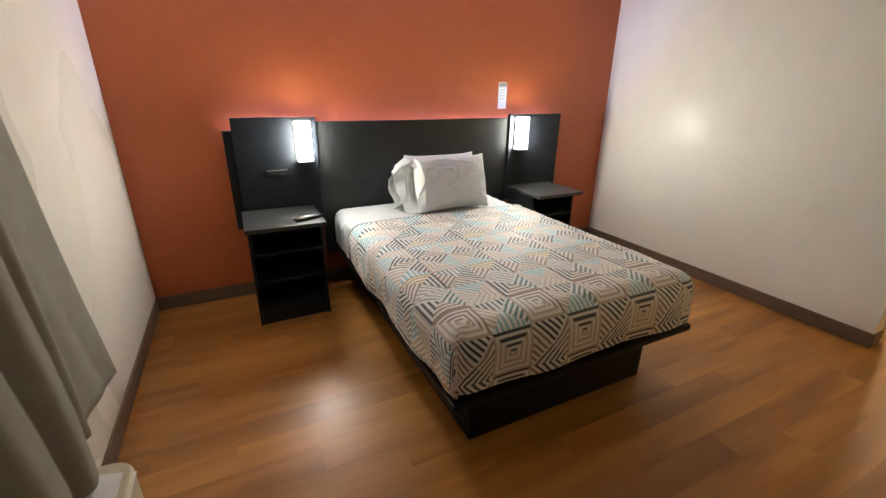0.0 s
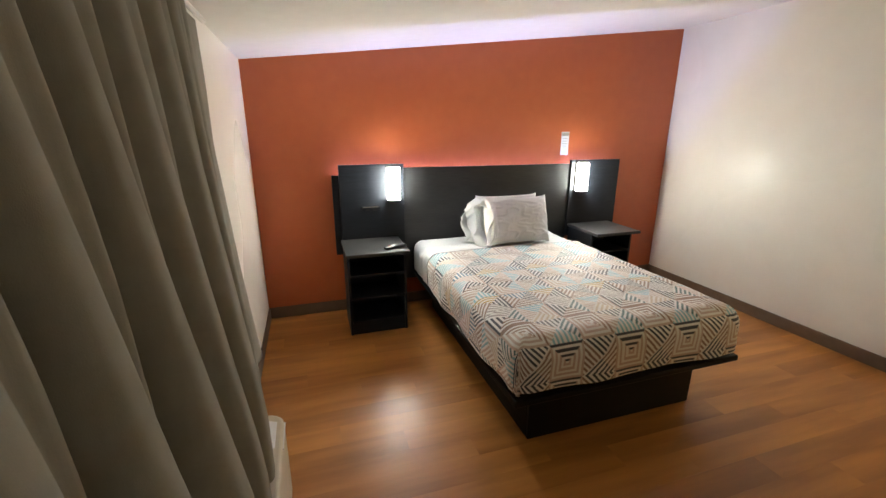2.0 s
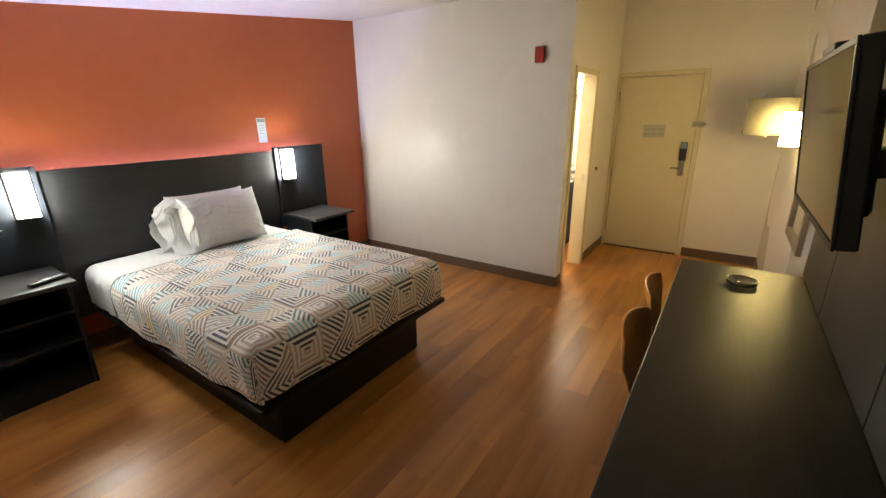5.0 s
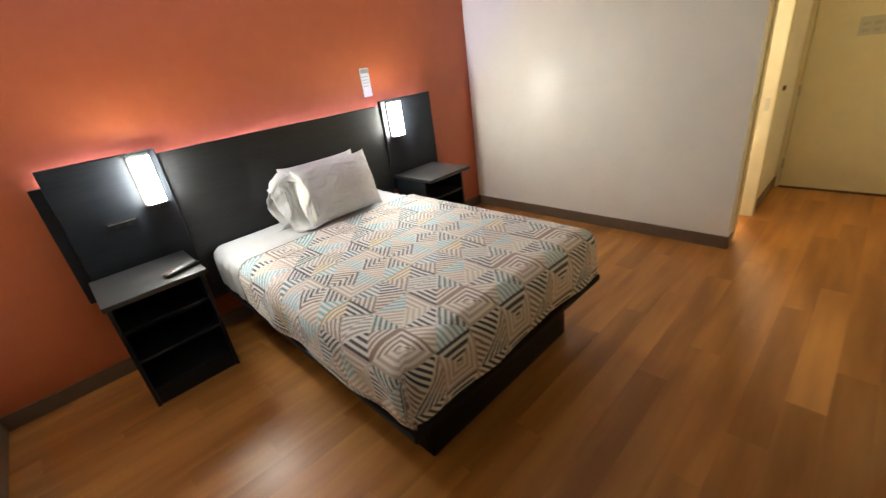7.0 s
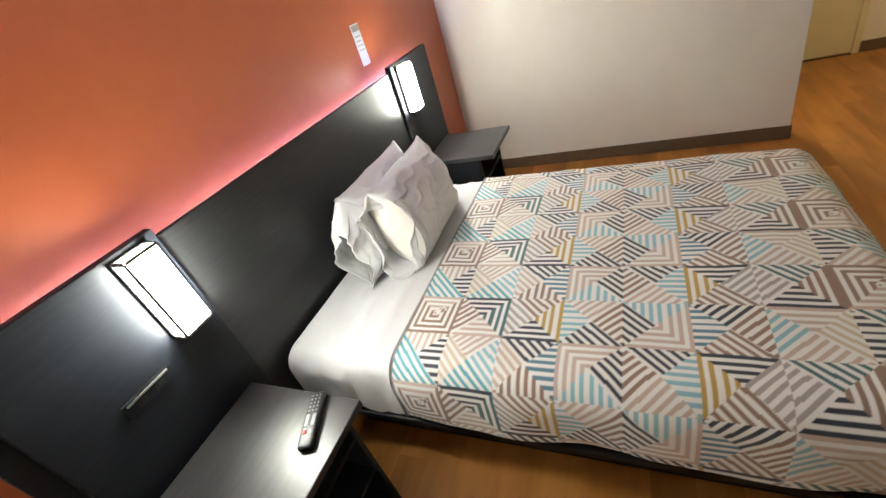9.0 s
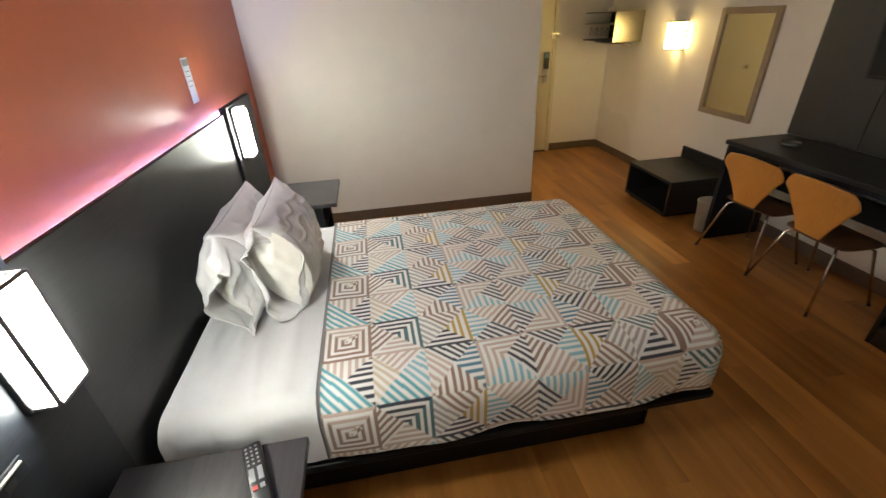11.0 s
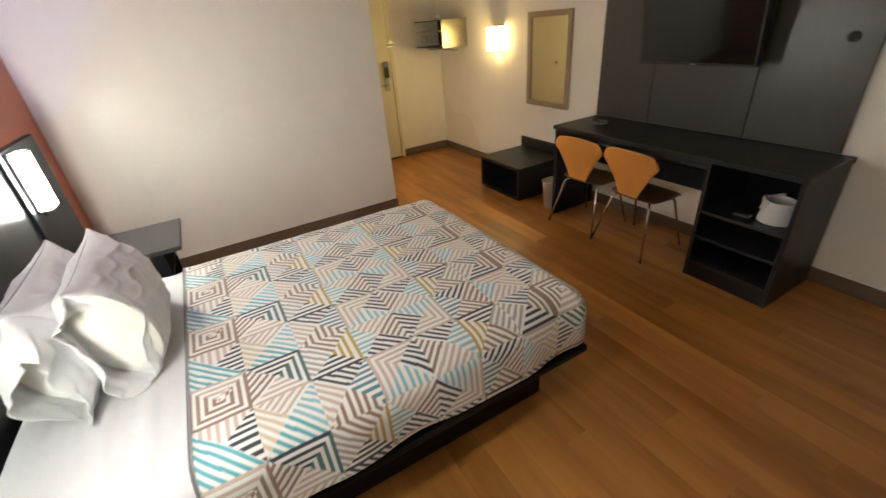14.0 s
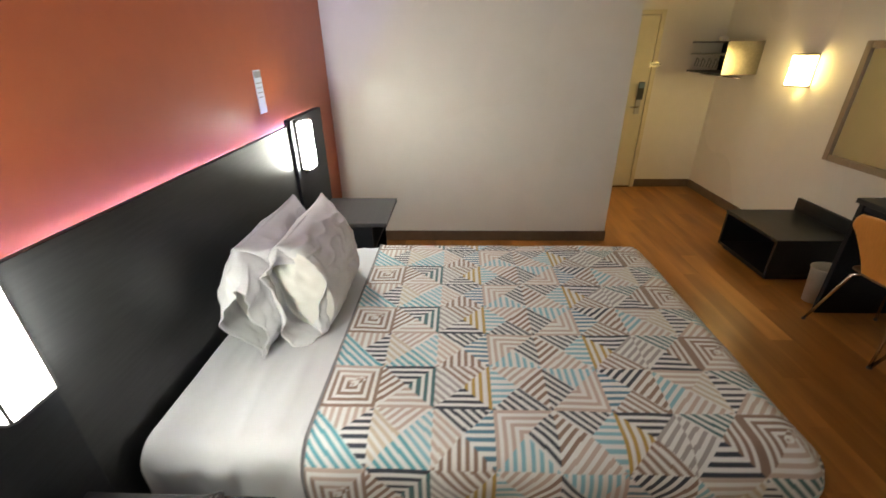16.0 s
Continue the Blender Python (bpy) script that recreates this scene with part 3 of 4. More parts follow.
# ---- curtain and heater at the window wall ----
def curtain_at(y0, y1, zt, zb, x_top, x_bot, folds, amp, seed):
    """Deep uneven folds: gathered and shallow at the rail, wide and deep at the hem."""
    def f(u, v):
        ph = u * folds * 2 * math.pi + 1.5 * math.sin(u * 6 + seed) + 0.9 * math.sin(v * 1.8 + u * 9)
        a = amp * (0.45 + 0.55 * min(1, v * 1.3)) * (0.85 + 0.15 * math.sin(u * 13 + seed)) * min(1, 0.2 + u * 3.2)
        x = x_top + (x_bot - x_top) * min(1, v * 1.15) ** 1.1 * min(1, 0.35 + 2.2 * u)
        pleat = 0.5 * math.sin(4 * ph) * max(0, 0.35 - v)
        wave = math.tanh(1.7 * math.sin(ph) + 0.4 * math.sin(2 * ph + 1.3 + 3 * v) + 0.5 * math.sin(3 * ph + 2 * v + seed) + 0.5 * noise.noise((u * 14, v * 2.2, seed)) + pleat)
        return (x + a * wave, y0 + (y1 - y0) * u + 0.40 * a * math.cos(ph), zt + (zb - zt) * v + 0.012 * math.sin(ph) * v)
    return f


def end_panel(u, v):
    """The last width of cloth, hanging nearly flat and turned a little into the room."""
    w = 0.006 * math.sin(u * 9 + v) * v + 0.006 * noise.noise((u * 4, v * 3, 2))
    lean = 0.085 * max(0, v - 0.3) ** 1.3 / 0.63
    return (-4.290 + lean * (1 - 0.6 * u) + abs(w), -1.55 - 0.43 * u, 2.14 + (0.475 - 2.14) * v)


cur = thing("curtain", (0, 0, 0), "heavy taupe pleated curtain hanging to the heater", "curtain")
c1 = part("drape", grid(420, 60, curtain_at(-1.94, -3.86, 2.14, 0.485, -4.25, -4.150, 8.4, 0.112, 1.0)), CURTAIN, cur, "", True)
c2 = part("edge_drape", grid(40, 50, end_panel), CURTAIN, cur, "", True)
for ob in (c1, c2):
    sd = ob.modifiers.new("thickness", "SOLIDIFY")
    sd.thickness = 0.004
rod = tube(bmesh.new(), [(-4.27, -1.50, 2.15), (-4.27, -3.95, 2.15)], 0.012)
track = thing("curtain_rail", (0, 0, 0), "plain white curtain rail above the drapes", "curtain rail")
part("rail", rod, WHITEPLASTIC, track, "", True)
for y in (-1.8, -2.7, -3.85):
    part("bracket", boxbm(XW, -4.28, y - 0.01, y + 0.01, 2.14, 2.16), WHITEPLASTIC, track)

heater = thing("air_conditioner", (-4.19, -2.60, 0), "beige wall air conditioner with a dark top grille below the curtain", "air conditioner")


def cabinet():
    """A long cabinet with rounded front corners and a soft top edge."""
    bm = boxbm(-0.128, 0.122, -0.57, 0.57, 0.06, 0.43)
    up = [e for e in bm.edges if abs(e.verts[0].co.z - e.verts[1].co.z) > 0.1 and e.verts[0].co.x > 0]
    bmesh.ops.bevel(bm, geom=up, offset=0.08, segments=8, affect="EDGES", profile=0.5)
    top = [e for e in bm.edges if all(v.co.z > 0.42 for v in e.verts) and max(v.co.x for v in e.verts) > -0.12]
    bmesh.ops.bevel(bm, geom=top, offset=0.014, segments=3, affect="EDGES", profile=0.5)
    return bm


part("cabinet", cabinet(), CREAMPLASTIC, heater)
part("grille_bed", boxbm(-0.09, 0.055, -0.50, 0.30, 0.4305, 0.434), VOID, heater)
for i in range(40):
    y = -0.495 + i * 0.02
    part("louvre", boxbm(-0.088, 0.053, y, y + 0.008, 0.4345, 0.444, bevel=0.001), DARKGREY, heater)
part("control_panel", boxbm(-0.09, 0.06, 0.33, 0.51, 0.4305, 0.438, bevel=0.002), WHITEPLASTIC, heater, "pale control panel")
for i in range(3):
    for k in range(2):
        part("key", boxbm(-0.06 + k * 0.05, -0.03 + k * 0.05, 0.36 + i * 0.045, 0.38 + i * 0.045, 0.4385, 0.442, bevel=0.001), GREYCARD, heater)
lid = boxbm(0.0, 0.10, 0.335, 0.505, 0.0, 0.006, bevel=0.002)
bmesh.ops.rotate(lid, verts=lid.verts, cent=(0, 0, 0), matrix=Matrix.Rotation(math.radians(18), 3, "Y"))
bmesh.ops.translate(lid, verts=lid.verts, vec=(0.030, 0, 0.444))
part("control_lid", lid, WHITEPLASTIC, heater, "open control flap")
part("base", boxbm(-0.12, 0.09, -0.54, 0.54, 0.0, 0.0595), CREAMPLASTIC, heater)

# ---- desk wall ----
DX0, DX1, DYF, DH = -3.11, -1.18, -3.685, 0.862
desk = thing("desk", (-2.15, -3.97, 0), "long black laminate desk with an open shelf unit at one end", "desk")


def dk(x0, x1, y0, y1, z0, z1, b=0.003):
    return boxbm(x0 + 2.15, x1 + 2.15, y0 + 3.97, y1 + 3.97, z0, z1, bevel=b)


part("worktop", dk(DX0, DX1, YD + 0.005, DYF, DH - 0.034, DH, 0.005), CHARCOAL, desk)
part("end_panel", dk(-1.225, -1.19, YD + 0.03, DYF - 0.02, 0, DH - 0.0345), BLACK, desk)
part("apron", dk(-2.565, -1.226, DYF - 0.05, DYF - 0.03, DH - 0.075, DH - 0.0345), BLACK, desk)
part("rear_rail", dk(-2.565, -1.226, YD + 0.06, YD + 0.08, 0.44, 0.60), BLACK, desk)
part("unit_side", dk(-3.105, -3.08, YD + 0.03, DYF - 0.008, 0, DH - 0.0345), CHARCOAL, desk)
part("unit_side", dk(-2.592, -2.567, YD + 0.03, DYF - 0.008, 0, DH - 0.0345), CHARCOAL, desk)
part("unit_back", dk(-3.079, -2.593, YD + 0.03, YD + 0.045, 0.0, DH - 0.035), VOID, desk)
for z in (0.105, 0.30, 0.485):
    part("shelf", dk(-3.079, -2.593, YD + 0.046, DYF - 0.012, z, z + 0.022), CHARCOAL, desk)
part("kickboard", dk(-3.079, -2.593, DYF - 0.03, DYF - 0.012, 0, 0.104), CHARCOAL, desk)

panel = thing("wall_panel", (-2.11, YD, 0.868), "dark charcoal laminate panelling behind the television", "wall panel")
for x0, x1 in ((-3.03, -2.478), (-2.472, -1.725), (-1.719, -1.185)):
    part("panel_board", boxbm(x0 + 2.11, x1 + 2.11, 0.004, 0.03, 0.0, 1.36, bevel=0.003), PANELGREY, panel)
hole = thing("grommet", (-2.905, YD + 0.031, 1.497), "round black cable grommet in the wall panel", "grommet")
gm = lathe(bmesh.new(), [(0.006, 0.0), (0.026, 0.0), (0.03, 0.004), (0.024, 0.009), (0.018, 0.006), (0.012, 0.002)], 20)
gob = part("ring", gm, TVBLACK, hole, "", True)
gob.matrix_basis = pose(0, 0, 0, -90, 0, 0)

tv = thing("television", (-2.125, -4.055, 1.345), "flat black wall-mounted television, switched off", "television")
tv.matrix_basis = pose(-2.125, -4.055, 1.345, -6.5, 0, 0)
part("housing", boxbm(-0.405, 0.415, -0.045, -0.003, 0.0, 0.47, bevel=0.006), TVBLACK, tv)
part("bezel", boxbm(-0.405, 0.415, -0.0025, 0.004, 0.0, 0.016, bevel=0.001), TVBLACK, tv)
part("bezel", boxbm(-0.405, 0.415, -0.0025, 0.004, 0.456, 0.47, bevel=0.001), TVBLACK, tv)
part("bezel", boxbm(-0.405, -0.393, -0.0025, 0.004, 0.0165, 0.4555), TVBLACK, tv)
part("bezel", boxbm(0.403, 0.415, -0.0025, 0.004, 0.0165, 0.4555), TVBLACK, tv)
part("screen", boxbm(-0.3925, 0.4025, -0.0025, 0.001, 0.0165, 0.4555), SCREEN, tv, "glossy dark screen")
part("badge", boxbm(-0.02, 0.02, 0.0042, 0.005, 0.005, 0.011), KEYGREY, tv)
part("rear_bulge", boxbm(-0.28, 0.28, -0.085, -0.0455, 0.05, 0.36, bevel=0.02), TVBLACK, tv)
part("wall_arm", boxbm(-0.05, 0.05, -0.185, -0.086, 0.12, 0.20, bevel=0.004), TVBLACK, tv)
part("sensor_bar", boxbm(-0.10, 0.10, -0.04, 0.0, 0.472, 0.492, bevel=0.004), TVBLACK, tv)

mir = thing("mirror", (-0.49, YD, 1.31), "rectangular wall mirror in a taupe wood frame", "mirror")
w, h, fr = 0.312, 0.452, 0.052
part("glass", boxbm(-w + fr - 0.004, w - fr + 0.004, 0.006, 0.012, -h + fr - 0.004, h - fr + 0.004), MIRROR, mir, "silvered glass")
part("frame_stile", boxbm(-w, -w + fr, 0.0, 0.028, -h, h, bevel=0.004), DRIFT, mir)
part("frame_stile", boxbm(w - fr, w, 0.0, 0.028, -h, h, bevel=0.004), DRIFT, mir)
part("frame_rail", boxbm(-w + fr + 0.001, w - fr - 0.001, 0.0, 0.027, h - fr, h, bevel=0.004), DRIFT, mir)
part("frame_rail", boxbm(-w + fr + 0.001, w - fr - 0.001, 0.0, 0.027, -h, -h + fr, bevel=0.004), DRIFT, mir)

sc = thing("wall_sconce", (0.36, YD, 1.39), "lit cream half-round wall sconce with two slim metal bands", "wall lamp")


def half_round(r, d, z0, z1, n=16):
    bm = bmesh.new()
    top, bot = [], []
    for k in range(n + 1):
        a = math.pi * k / n
        x, y = r * math.cos(a), 0.012 + d * math.sin(a) ** 0.8
        bot.append(bm.verts.new((x, y, z0)))
        top.append(bm.verts.new((x, y, z1)))
    for k in range(n):
        bm.faces.new((bot[k], bot[k + 1], top[k + 1], top[k]))
    bm.faces.new(top)
    bm.faces.new(bot)
    bm.faces.new((bot[0], top[0], top[-1], bot[-1]))
    bmesh.ops.recalc_face_normals(bm, faces=bm.faces)
    return bm


part("backplate", boxbm(-0.104, 0.104, 0, 0.011, -0.005, 0.275, bevel=0.003), STEEL, sc)
part("shade", half_round(0.100, 0.125, 0.005, 0.265), SCONCEGLOW, sc, "glowing cream acrylic shade", True)
for z in (0.0042, 0.2655):
    part("bulb", lathe(bmesh.new(), [(0.005, z - 0.002), (0.045, z - 0.002), (0.045, z), (0.005, z)], 16, 0, 0.075), BULBGLOW, sc, "bright bulb opening")
for z in (0.003, 0.125, 0.168, 0.260):
    part("band", half_round(0.104, 0.130, z, z + 0.012), BRUSHED, sc, "slim brushed band")

# luggage bench, bin
lug = thing("luggage_bench", (-0.44, -3.93, 0), "black laminate luggage bench with an open cubby and back rail", "luggage bench")
part("top", boxbm(-0.345, 0.34, -0.31, 0.31, 0.342, 0.37, bevel=0.004), CHARCOAL, lug)
part("side", boxbm(-0.34, -0.315, -0.29, 0.305, 0.06, 0.3415, bevel=0.002), CHARCOAL, lug)
part("side", boxbm(0.31, 0.335, -0.29, 0.305, 0.06, 0.3415, bevel=0.002), CHARCOAL, lug)
part("bottom", boxbm(-0.34, 0.335, -0.29, 0.305, 0.035, 0.0595), CHARCOAL, lug)
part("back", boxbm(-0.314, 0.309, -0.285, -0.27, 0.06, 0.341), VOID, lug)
part("plinth", boxbm(-0.30, 0.30, -0.27, 0.27, 0.0, 0.0345), BLACK, lug)
part("back_rail", boxbm(-0.345, 0.34, -0.315, -0.29, 0.3705, 0.485, bevel=0.003), CHARCOAL, lug)

bin_ = thing("waste_bin", (-1.055, -3.83, 0), "small off-white plastic waste bin beside the desk", "waste bin")
bm = bmesh.new()
lathe(bm, [(0.085, 0.0), (0.108, 0.27), (0.114, 0.275), (0.114, 0.285), (0.104, 0.285), (0.08, 0.012), (0.02, 0.01)], 28)
for v in bm.verts:
    v.co.x *= 0.72
part("body", bm, BINPLASTIC, bin_, "", True)

# glass dish on the desk
dish = thing("glass_ashtray", (-1.46, -3.965, DH + 0.001), "shallow pale green glass ashtray on the desk", "ashtray")
part("bowl", lathe(bmesh.new(), [(0.05, 0.0), (0.064, 0.008), (0.066, 0.024), (0.058, 0.026), (0.05, 0.010), (0.01, 0.008)], 28), GLASS, dish, "", True)

# ice bucket with a cloth in the shelf unit
bucket = thing("ice_bucket", (-2.95, -3.87, 0.508), "white plastic ice bucket with a liner in the desk unit", "ice bucket")
part("body", lathe(bmesh.new(), [(0.03, 0.0), (0.094, 0.0), (0.096, 0.008), (0.074, 0.125), (0.078, 0.132), (0.074, 0.136), (0.068, 0.128), (0.088, 0.012), (0.02, 0.008)], 28), WHITEPLASTIC, bucket, "", True)
ear = tube(bmesh.new(), [(-0.074, 0.02, 0.118), (-0.094, 0.026, 0.116), (-0.106, 0.03, 0.090), (-0.104, 0.03, 0.055), (-0.09, 0.03, 0.04)], 0.007)
part("handle", ear, WHITEPLASTIC, bucket, "", True)


def liner_at(u, v):
    a = math.radians(-75 + 150 * u)
    r = 0.078 + 0.014 * v + 0.006 * math.sin(u * 17) * v
    return (r * math.cos(a), 0.3 * r * math.sin(a) + 0.9 * r * math.sin(a), 0.141 - 0.055 * v * (0.6 + 0.4 * math.sin(u * 9 + 1)) + 0.006 * math.cos(u * 11))


lin = part("liner", grid(24, 8, liner_at), WHITEPLASTIC, bucket, "thin white liner over the rim", True)
lin.modifiers.new("film", "SOLIDIFY").thickness = 0.002
cup = thing("coffee_pouch", (-2.80, -3.80, 0.508), "small dark coffee pouch beside the bucket", "pouch")
part("pouch", boxbm(-0.045, 0.045, -0.03, 0.03, 0, 0.018, bevel=0.007), DARKGREY, cup, "", True)


def chair(x, y, rz, first=None):
    if first:
        return copy_thing(first, pose(x, y, 0, 0, 0, rz))
    ob = thing("chair", (x, y, 0), "moulded orange plywood chair with a brown seat and chrome legs", "chair", "chairs at the desk", rz)

    def back(u, v):
        """The back: wide rounded shoulders that narrow to the waist; +y is towards the room."""
        t = v
        wd = 0.085 + (0.245 - 0.085) * min(1, (t / 0.72)) ** 1.25
        if t > 0.72:
            wd = 0.245 - 0.05 * ((t - 0.72) / 0.28) ** 2.5
        s = (u - 0.5) * 2
        z = 0.455 + 0.385 * t - 0.03 * (abs(s) ** 2) * max(0, t - 0.6) * 2.2 + 0.012 * (1 - s * s) * 0
        yy = 0.185 + 0.085 * t ** 1.3 - 0.05 * s * s * t
        return (s * wd, yy, z)

    def seat(u, v):
        s = (u - 0.5) * 2
        q = v * 2 - 1
        wd = 0.215 * (1 - max(0, abs(q)) ** 4 * 0.45) if v > 0.15 else 0.215 * (0.62 + 0.38 * (v / 0.15) ** 0.6)
        wd = wd if v < 0.85 else wd * (1 - 0.45 * ((v - 0.85) / 0.15))
        y = -0.215 + v * 0.42
        z = 0.448 - 0.02 * math.exp(-((v - 0.02) / 0.1) ** 2) - 0.012 * (1 - s * s) * math.sin(v * math.pi) + 0.018 * max(0, v - 0.85) / 0.15
        return (s * wd, y, z)
    b = part("backrest", grid(26, 26, back), BEECH, ob, "orange beech plywood backrest", True)
    st = part("seat", grid(26, 26, seat), WALNUT, ob, "brown plywood seat", True)
    for o in (b, st):
        sd = o.modifiers.new("ply", "SOLIDIFY")
        sd.thickness, sd.offset = 0.010, 0
    for sx in (-1, 1):
        part("leg", tube(bmesh.new(), [(sx * 0.05, 0.02, 0.428), (sx * 0.14, 0.10, 0.425), (sx * 0.175, 0.14, 0.40), (sx * 0.25, 0.245, 0.012)], 0.009), CHROME, ob, "", True)
        part("leg", tube(bmesh.new(), [(sx * 0.05, -0.02, 0.428), (sx * 0.14, -0.10, 0.425), (sx * 0.175, -0.14, 0.40), (sx * 0.225, -0.235, 0.012)], 0.009), CHROME, ob, "", True)
        for y, xx in ((0.247, 0.251), (-0.237, 0.226)):
            part("glide", lathe(bmesh.new(), [(0.011, 0.0), (0.012, 0.004), (0.010, 0.014)], 10, sx * xx, y), DARKGREY, ob)
    part("hub", lathe(bmesh.new(), [(0.07, 0.418), (0.075, 0.421), (0.075, 0.430), (0.06, 0.433)], 20), CHROME, ob, "", True)
    return ob


c = chair(-1.54, -3.83, 2)
chair(-2.065, -3.83, -3, c)

# ---- hall ----
cl = thing("closet_shelf", (1.39, -4.06, 1.45), "open metal-sided closet shelf with hangers by the entry", "closet shelf")
part("end_panel", boxbm(-0.37, -0.355, -0.185, 0.18, 0.0, 0.32, bevel=0.002), BRUSHED, cl, "satin metal end panel")
part("top", boxbm(-0.354, 0.36, -0.185, 0.18, 0.308, 0.32), DARKGREY, cl)
part("back", boxbm(-0.354, 0.36, -0.185, -0.175, 0.012, 0.307), VOID, cl)
part("bottom", boxbm(-0.354, 0.36, -0.174, 0.18, 0.0, 0.012), DARKGREY, cl)
part("divider", boxbm(-0.354, 0.36, -0.174, 0.178, 0.185, 0.195), STEEL, cl)
part("hang_rod", tube(bmesh.new(), [(-0.42, 0.0, -0.03), (0.36, 0.0, -0.03)], 0.009), CHROME, cl, "", True)
for x in (-0.25, 0.25):
    part("rod_bracket", boxbm(x - 0.006, x + 0.006, -0.01, 0.01, -0.035, 0.0), STEEL, cl)
for i in range(4):
    hg = tube(bmesh.new(), [(-0.2 + 0.13 * i, 0.16, 0.06), (-0.19 + 0.13 * i, 0.14, 0.12), (-0.15 + 0.13 * i, 0.15, 0.15), (-0.11 + 0.13 * i, 0.14, 0.06)], 0.006)
    part("hanger", hg, STEEL, cl, "", True)
knob_top = thing("ornament", (1.34, -4.0, 1.771), "small pale roll lying on the closet shelf", "roll")
part("roll", tube(bmesh.new(), [(-0.05, 0, 0.024), (0.05, 0, 0.024)], 0.024, 14), WHITEPLASTIC, knob_top, "", True)

door = tagged(new("door_1"), "closed cream-painted entry door with a keypad lock", "door", kind="structure")
door.matrix_basis = pose(XD, (DY0 + DY1) / 2, 0)
hw = (DY1 - DY0) / 2
part("leaf", boxbm(0.0, 0.045, -hw, hw, 0.012, DZ, bevel=0.003), CREAM, door)
part("threshold", boxbm(-0.03, 0.05, -hw, hw, 0.0, 0.010, bevel=0.002), SUB, door)
for s in (-1, 1):
    y0, y1 = sorted((s * (hw + 0.004), s * (hw + 0.055)))
    part("jamb", boxbm(-0.016, 0.05, y0, y1, 0, DZ + 0.055, bevel=0.003), CREAM, door)
part("head_jamb", boxbm(-0.016, 0.05, -hw - 0.003, hw + 0.003, DZ + 0.005, DZ + 0.055, bevel=0.003), CREAM, door)
for z in (0.25, 0.95, 1.85):
    part("hinge", tube(bmesh.new(), [(-0.022, hw + 0.002, z - 0.05), (-0.022, hw + 0.002, z + 0.05)], 0.009), STEEL, door, "", True)
lk = part("lock_plate", boxbm(-0.022, -0.001, -hw + 0.055, -hw + 0.115, 0.955, 1.135, bevel=0.004), STEEL, door, "satin steel lock plate")
part("card_reader", boxbm(-0.045, -0.0225, -hw + 0.05, -hw + 0.12, 1.13, 1.335, bevel=0.006), TVBLACK, door, "black card reader")
part("reader_label", boxbm(-0.048, -0.0455, -hw + 0.052, -hw + 0.118, 1.265, 1.33, bevel=0.001), BLUETAG, door)
part("lever", tube(bmesh.new(), [(-0.022, -hw + 0.085, 1.045), (-0.055, -hw + 0.085, 1.045), (-0.062, -hw + 0.10, 1.045), (-0.06, -hw + 0.19, 1.045)], 0.009), CHROME, door, "", True)
part("notice", boxbm(-0.004, -0.001, -0.115, 0.12, 1.38, 1.525), NOTICE, door, "grey printed notice")
for i in range(3):
    for j in range(2):
        part("notice_bar", boxbm(-0.006, -0.0045, -0.095 + i * 0.072, -0.045 + i * 0.072, 1.405 + j * 0.055, 1.43 + j * 0.055), NOTICEINK, door)
latch = thing("door_stop", (XD - 0.001, DY0 - 0.02, 1.53), "brass-coloured swing bar latch on the door jamb", "latch")
part("plate", boxbm(-0.022, -0.016, -0.06, 0.06, -0.03, 0.03, bevel=0.003), STEEL, latch)
part("bar", tube(bmesh.new(), [(-0.03, -0.07, 0.0), (-0.06, -0.02, 0.0), (-0.065, 0.05, 0.0)], 0.01), STEEL, latch, "", True)

# fire alarm and light switch dots
al = thing("fire_alarm", (0, -2.285, 2.16), "small red fire alarm strobe on the wall", "fire alarm")
part("housing", boxbm(-0.03, 0, -0.042, 0.042, -0.065, 0.065, bevel=0.006), RED, al)
part("lens", boxbm(-0.036, -0.0305, -0.02, 0.02, -0.03, 0.03, bevel=0.003), RED, al)
stop = thing("door_bumper", (1.12, YH, 1.06), "small brown round bumper on the hall wall", "bumper")
part("bumper", boxbm(-0.02, 0.02, -0.02, 0, -0.02, 0.02, bevel=0.006), BASE, stop)

# bathroom opening and what shows of the bathroom
bo = tagged(new("door_2"), "cream-painted bathroom doorway casing, open", "doorway", kind="structure")
bo.matrix_basis = pose((BX0 + BX1) / 2, YH, 0)
hb2 = (BX1 - BX0) / 2
part("jamb", boxbm(-hb2 - 0.045, -hb2 + 0.015, -0.014, T + 0.01, 0, BZ + 0.04, bevel=0.003), CREAM, bo)
part("jamb", boxbm(hb2 - 0.015, hb2 + 0.075, -0.014, T + 0.01, 0, BZ + 0.04, bevel=0.003), CREAM, bo)
part("head_jamb", boxbm(-hb2 + 0.0155, hb2 - 0.0155, -0.014, T + 0.01, BZ - 0.015, BZ + 0.04, bevel=0.003), CREAM, bo)
part("strike_plate", boxbm(hb2 - 0.0175, hb2 - 0.0152, 0.02, 0.05, 0.93, 1.03), STEEL, bo)
van = thing("vanity", (1.30, -1.90, 0), "dark bathroom vanity with a pale counter", "vanity")
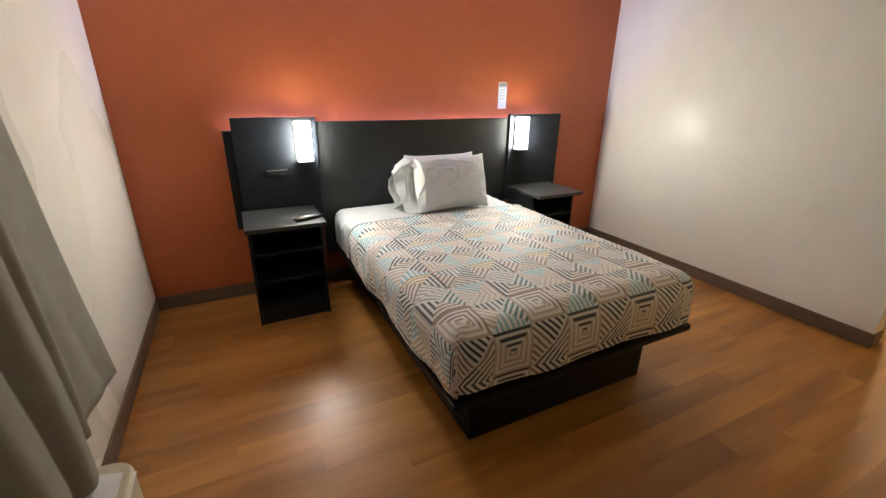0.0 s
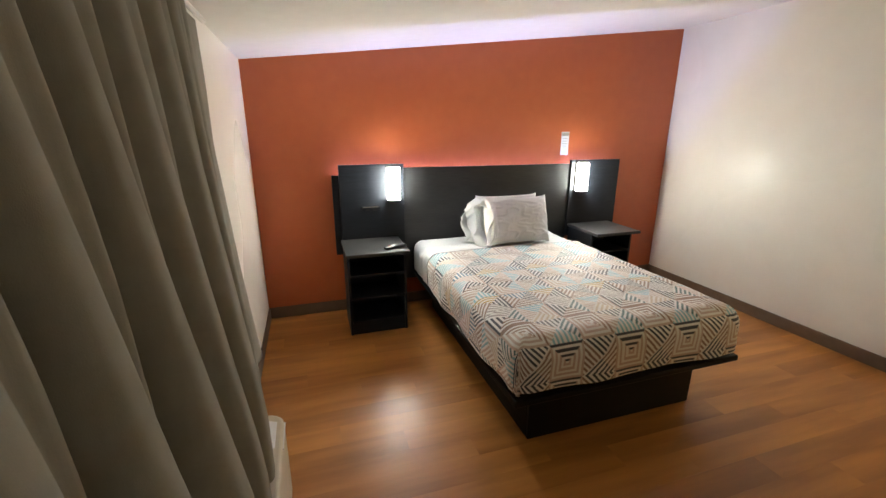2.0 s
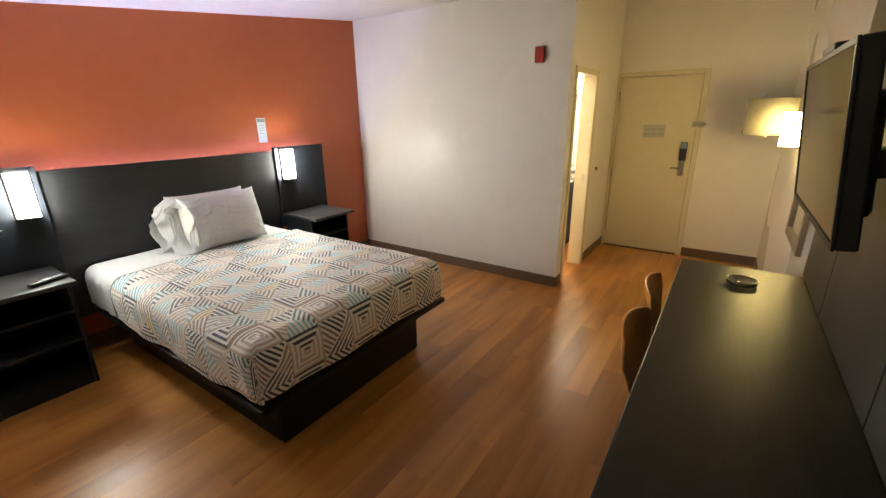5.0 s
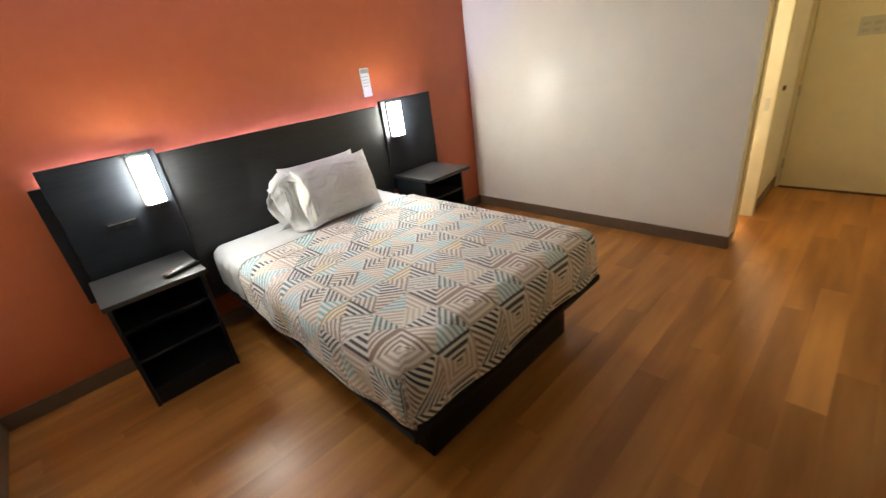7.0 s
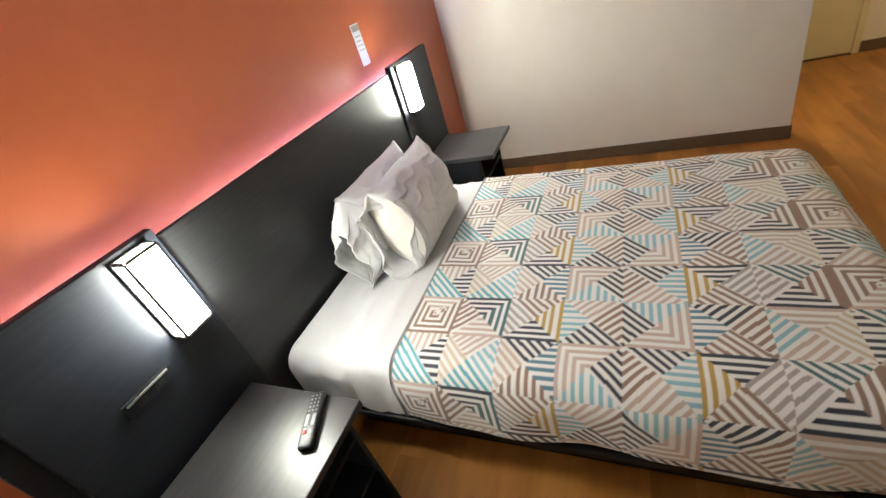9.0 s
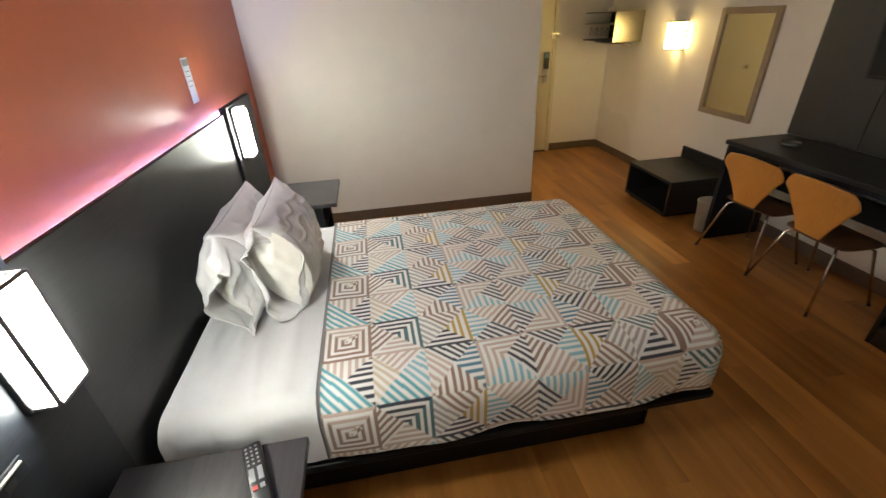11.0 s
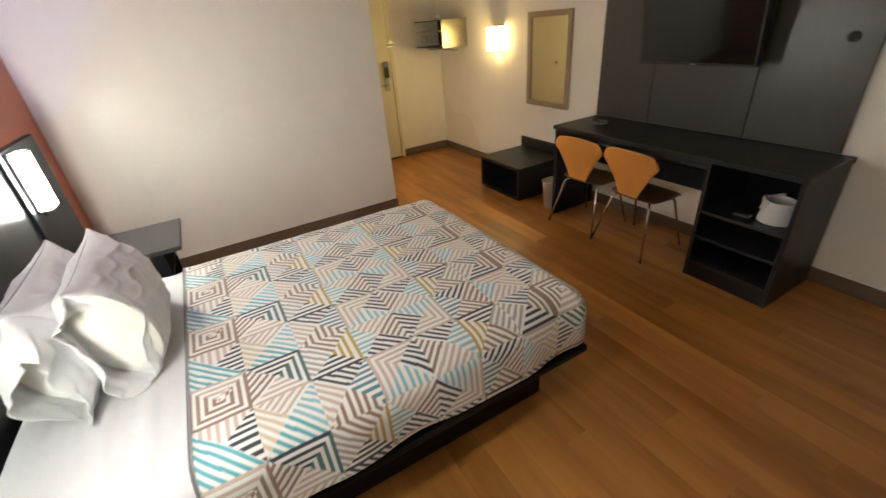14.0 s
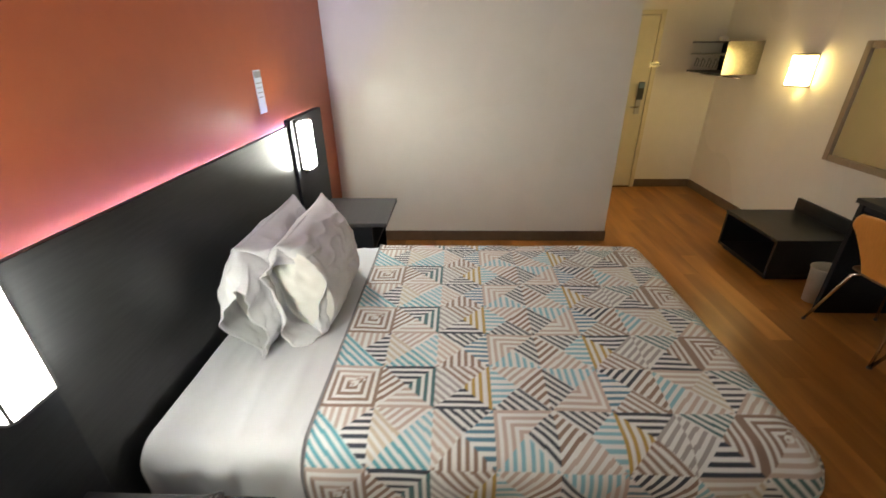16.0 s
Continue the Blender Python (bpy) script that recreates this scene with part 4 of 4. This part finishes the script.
part("cabinet", boxbm(-0.30, 0.44, -0.30, 0.4, 0.0, 0.80, bevel=0.004), BLACK, van)
part("counter", boxbm(-0.32, 0.45, -0.33, 0.42, 0.801, 0.84, bevel=0.006), DARKGREY, van)
part("tap", tube(bmesh.new(), [(0.2, -0.1, 0.84), (0.2, -0.1, 0.95), (0.17, -0.12, 0.98), (0.1, -0.12, 0.96)], 0.012), CHROME, van, "", True)
bl = thing("bathroom_lamp", (XD - 0.001, -2.08, 2.0), "bright lit bathroom wall lamp above the mirror", "wall lamp")
part("backplate", boxbm(-0.02, 0, -0.16, 0.3, -0.04, 0.04, bevel=0.004), CHROME, bl)
part("shade", boxbm(-0.10, -0.0205, -0.15, 0.29, -0.05, 0.05, bevel=0.02), BATHGLOW, bl, "glowing white shade", True)
bmir = thing("bathroom_mirror", (XD - 0.001, -1.95, 1.4), "plain frameless bathroom mirror", "mirror")
part("glass", boxbm(-0.008, 0, -0.22, 0.4, -0.5, 0.5, bevel=0.002), MIRROR, bmir)

# ---- floor planks, laid along the room ----
PW, PL, GAP = 0.152, 1.22, 0.0003
plank_mesh = {}
rng = random.Random(7)


def plank(x0, x1, y0, y1):
    L, W = round(x1 - x0 - GAP, 3), round(y1 - y0 - GAP, 3)
    if L < 0.02 or W < 0.01:
        return
    if (L, W) not in plank_mesh:
        bm = boxbm(-L / 2, L / 2, -W / 2, W / 2, -0.0115, 0.0)
        top = [e for e in bm.edges if all(v.co.z > -0.001 for v in e.verts)]
        bmesh.ops.bevel(bm, geom=top, offset=0.0003, segments=1, affect="EDGES")
        me = bpy.data.meshes.new("plank")
        bm.to_mesh(me)
        bm.free()
        me.materials.append(PLANK)
        plank_mesh[(L, W)] = me
    ob = new("plank", plank_mesh[(L, W)])
    ob.parent = floor
    ob.location = ((x0 + x1) / 2, (y0 + y1) / 2, 0)


row = 0
y = YD
while y < 0:
    y1 = min(y + PW, 0)
    x = XW - (0.35 * row % PL)
    while x < XD:
        a, b = max(x, XW), min(x + PL, XD)
        plank(round(a, 3), round(b, 3), y, y1)
        x += PL
    y, row = y1, row + 1
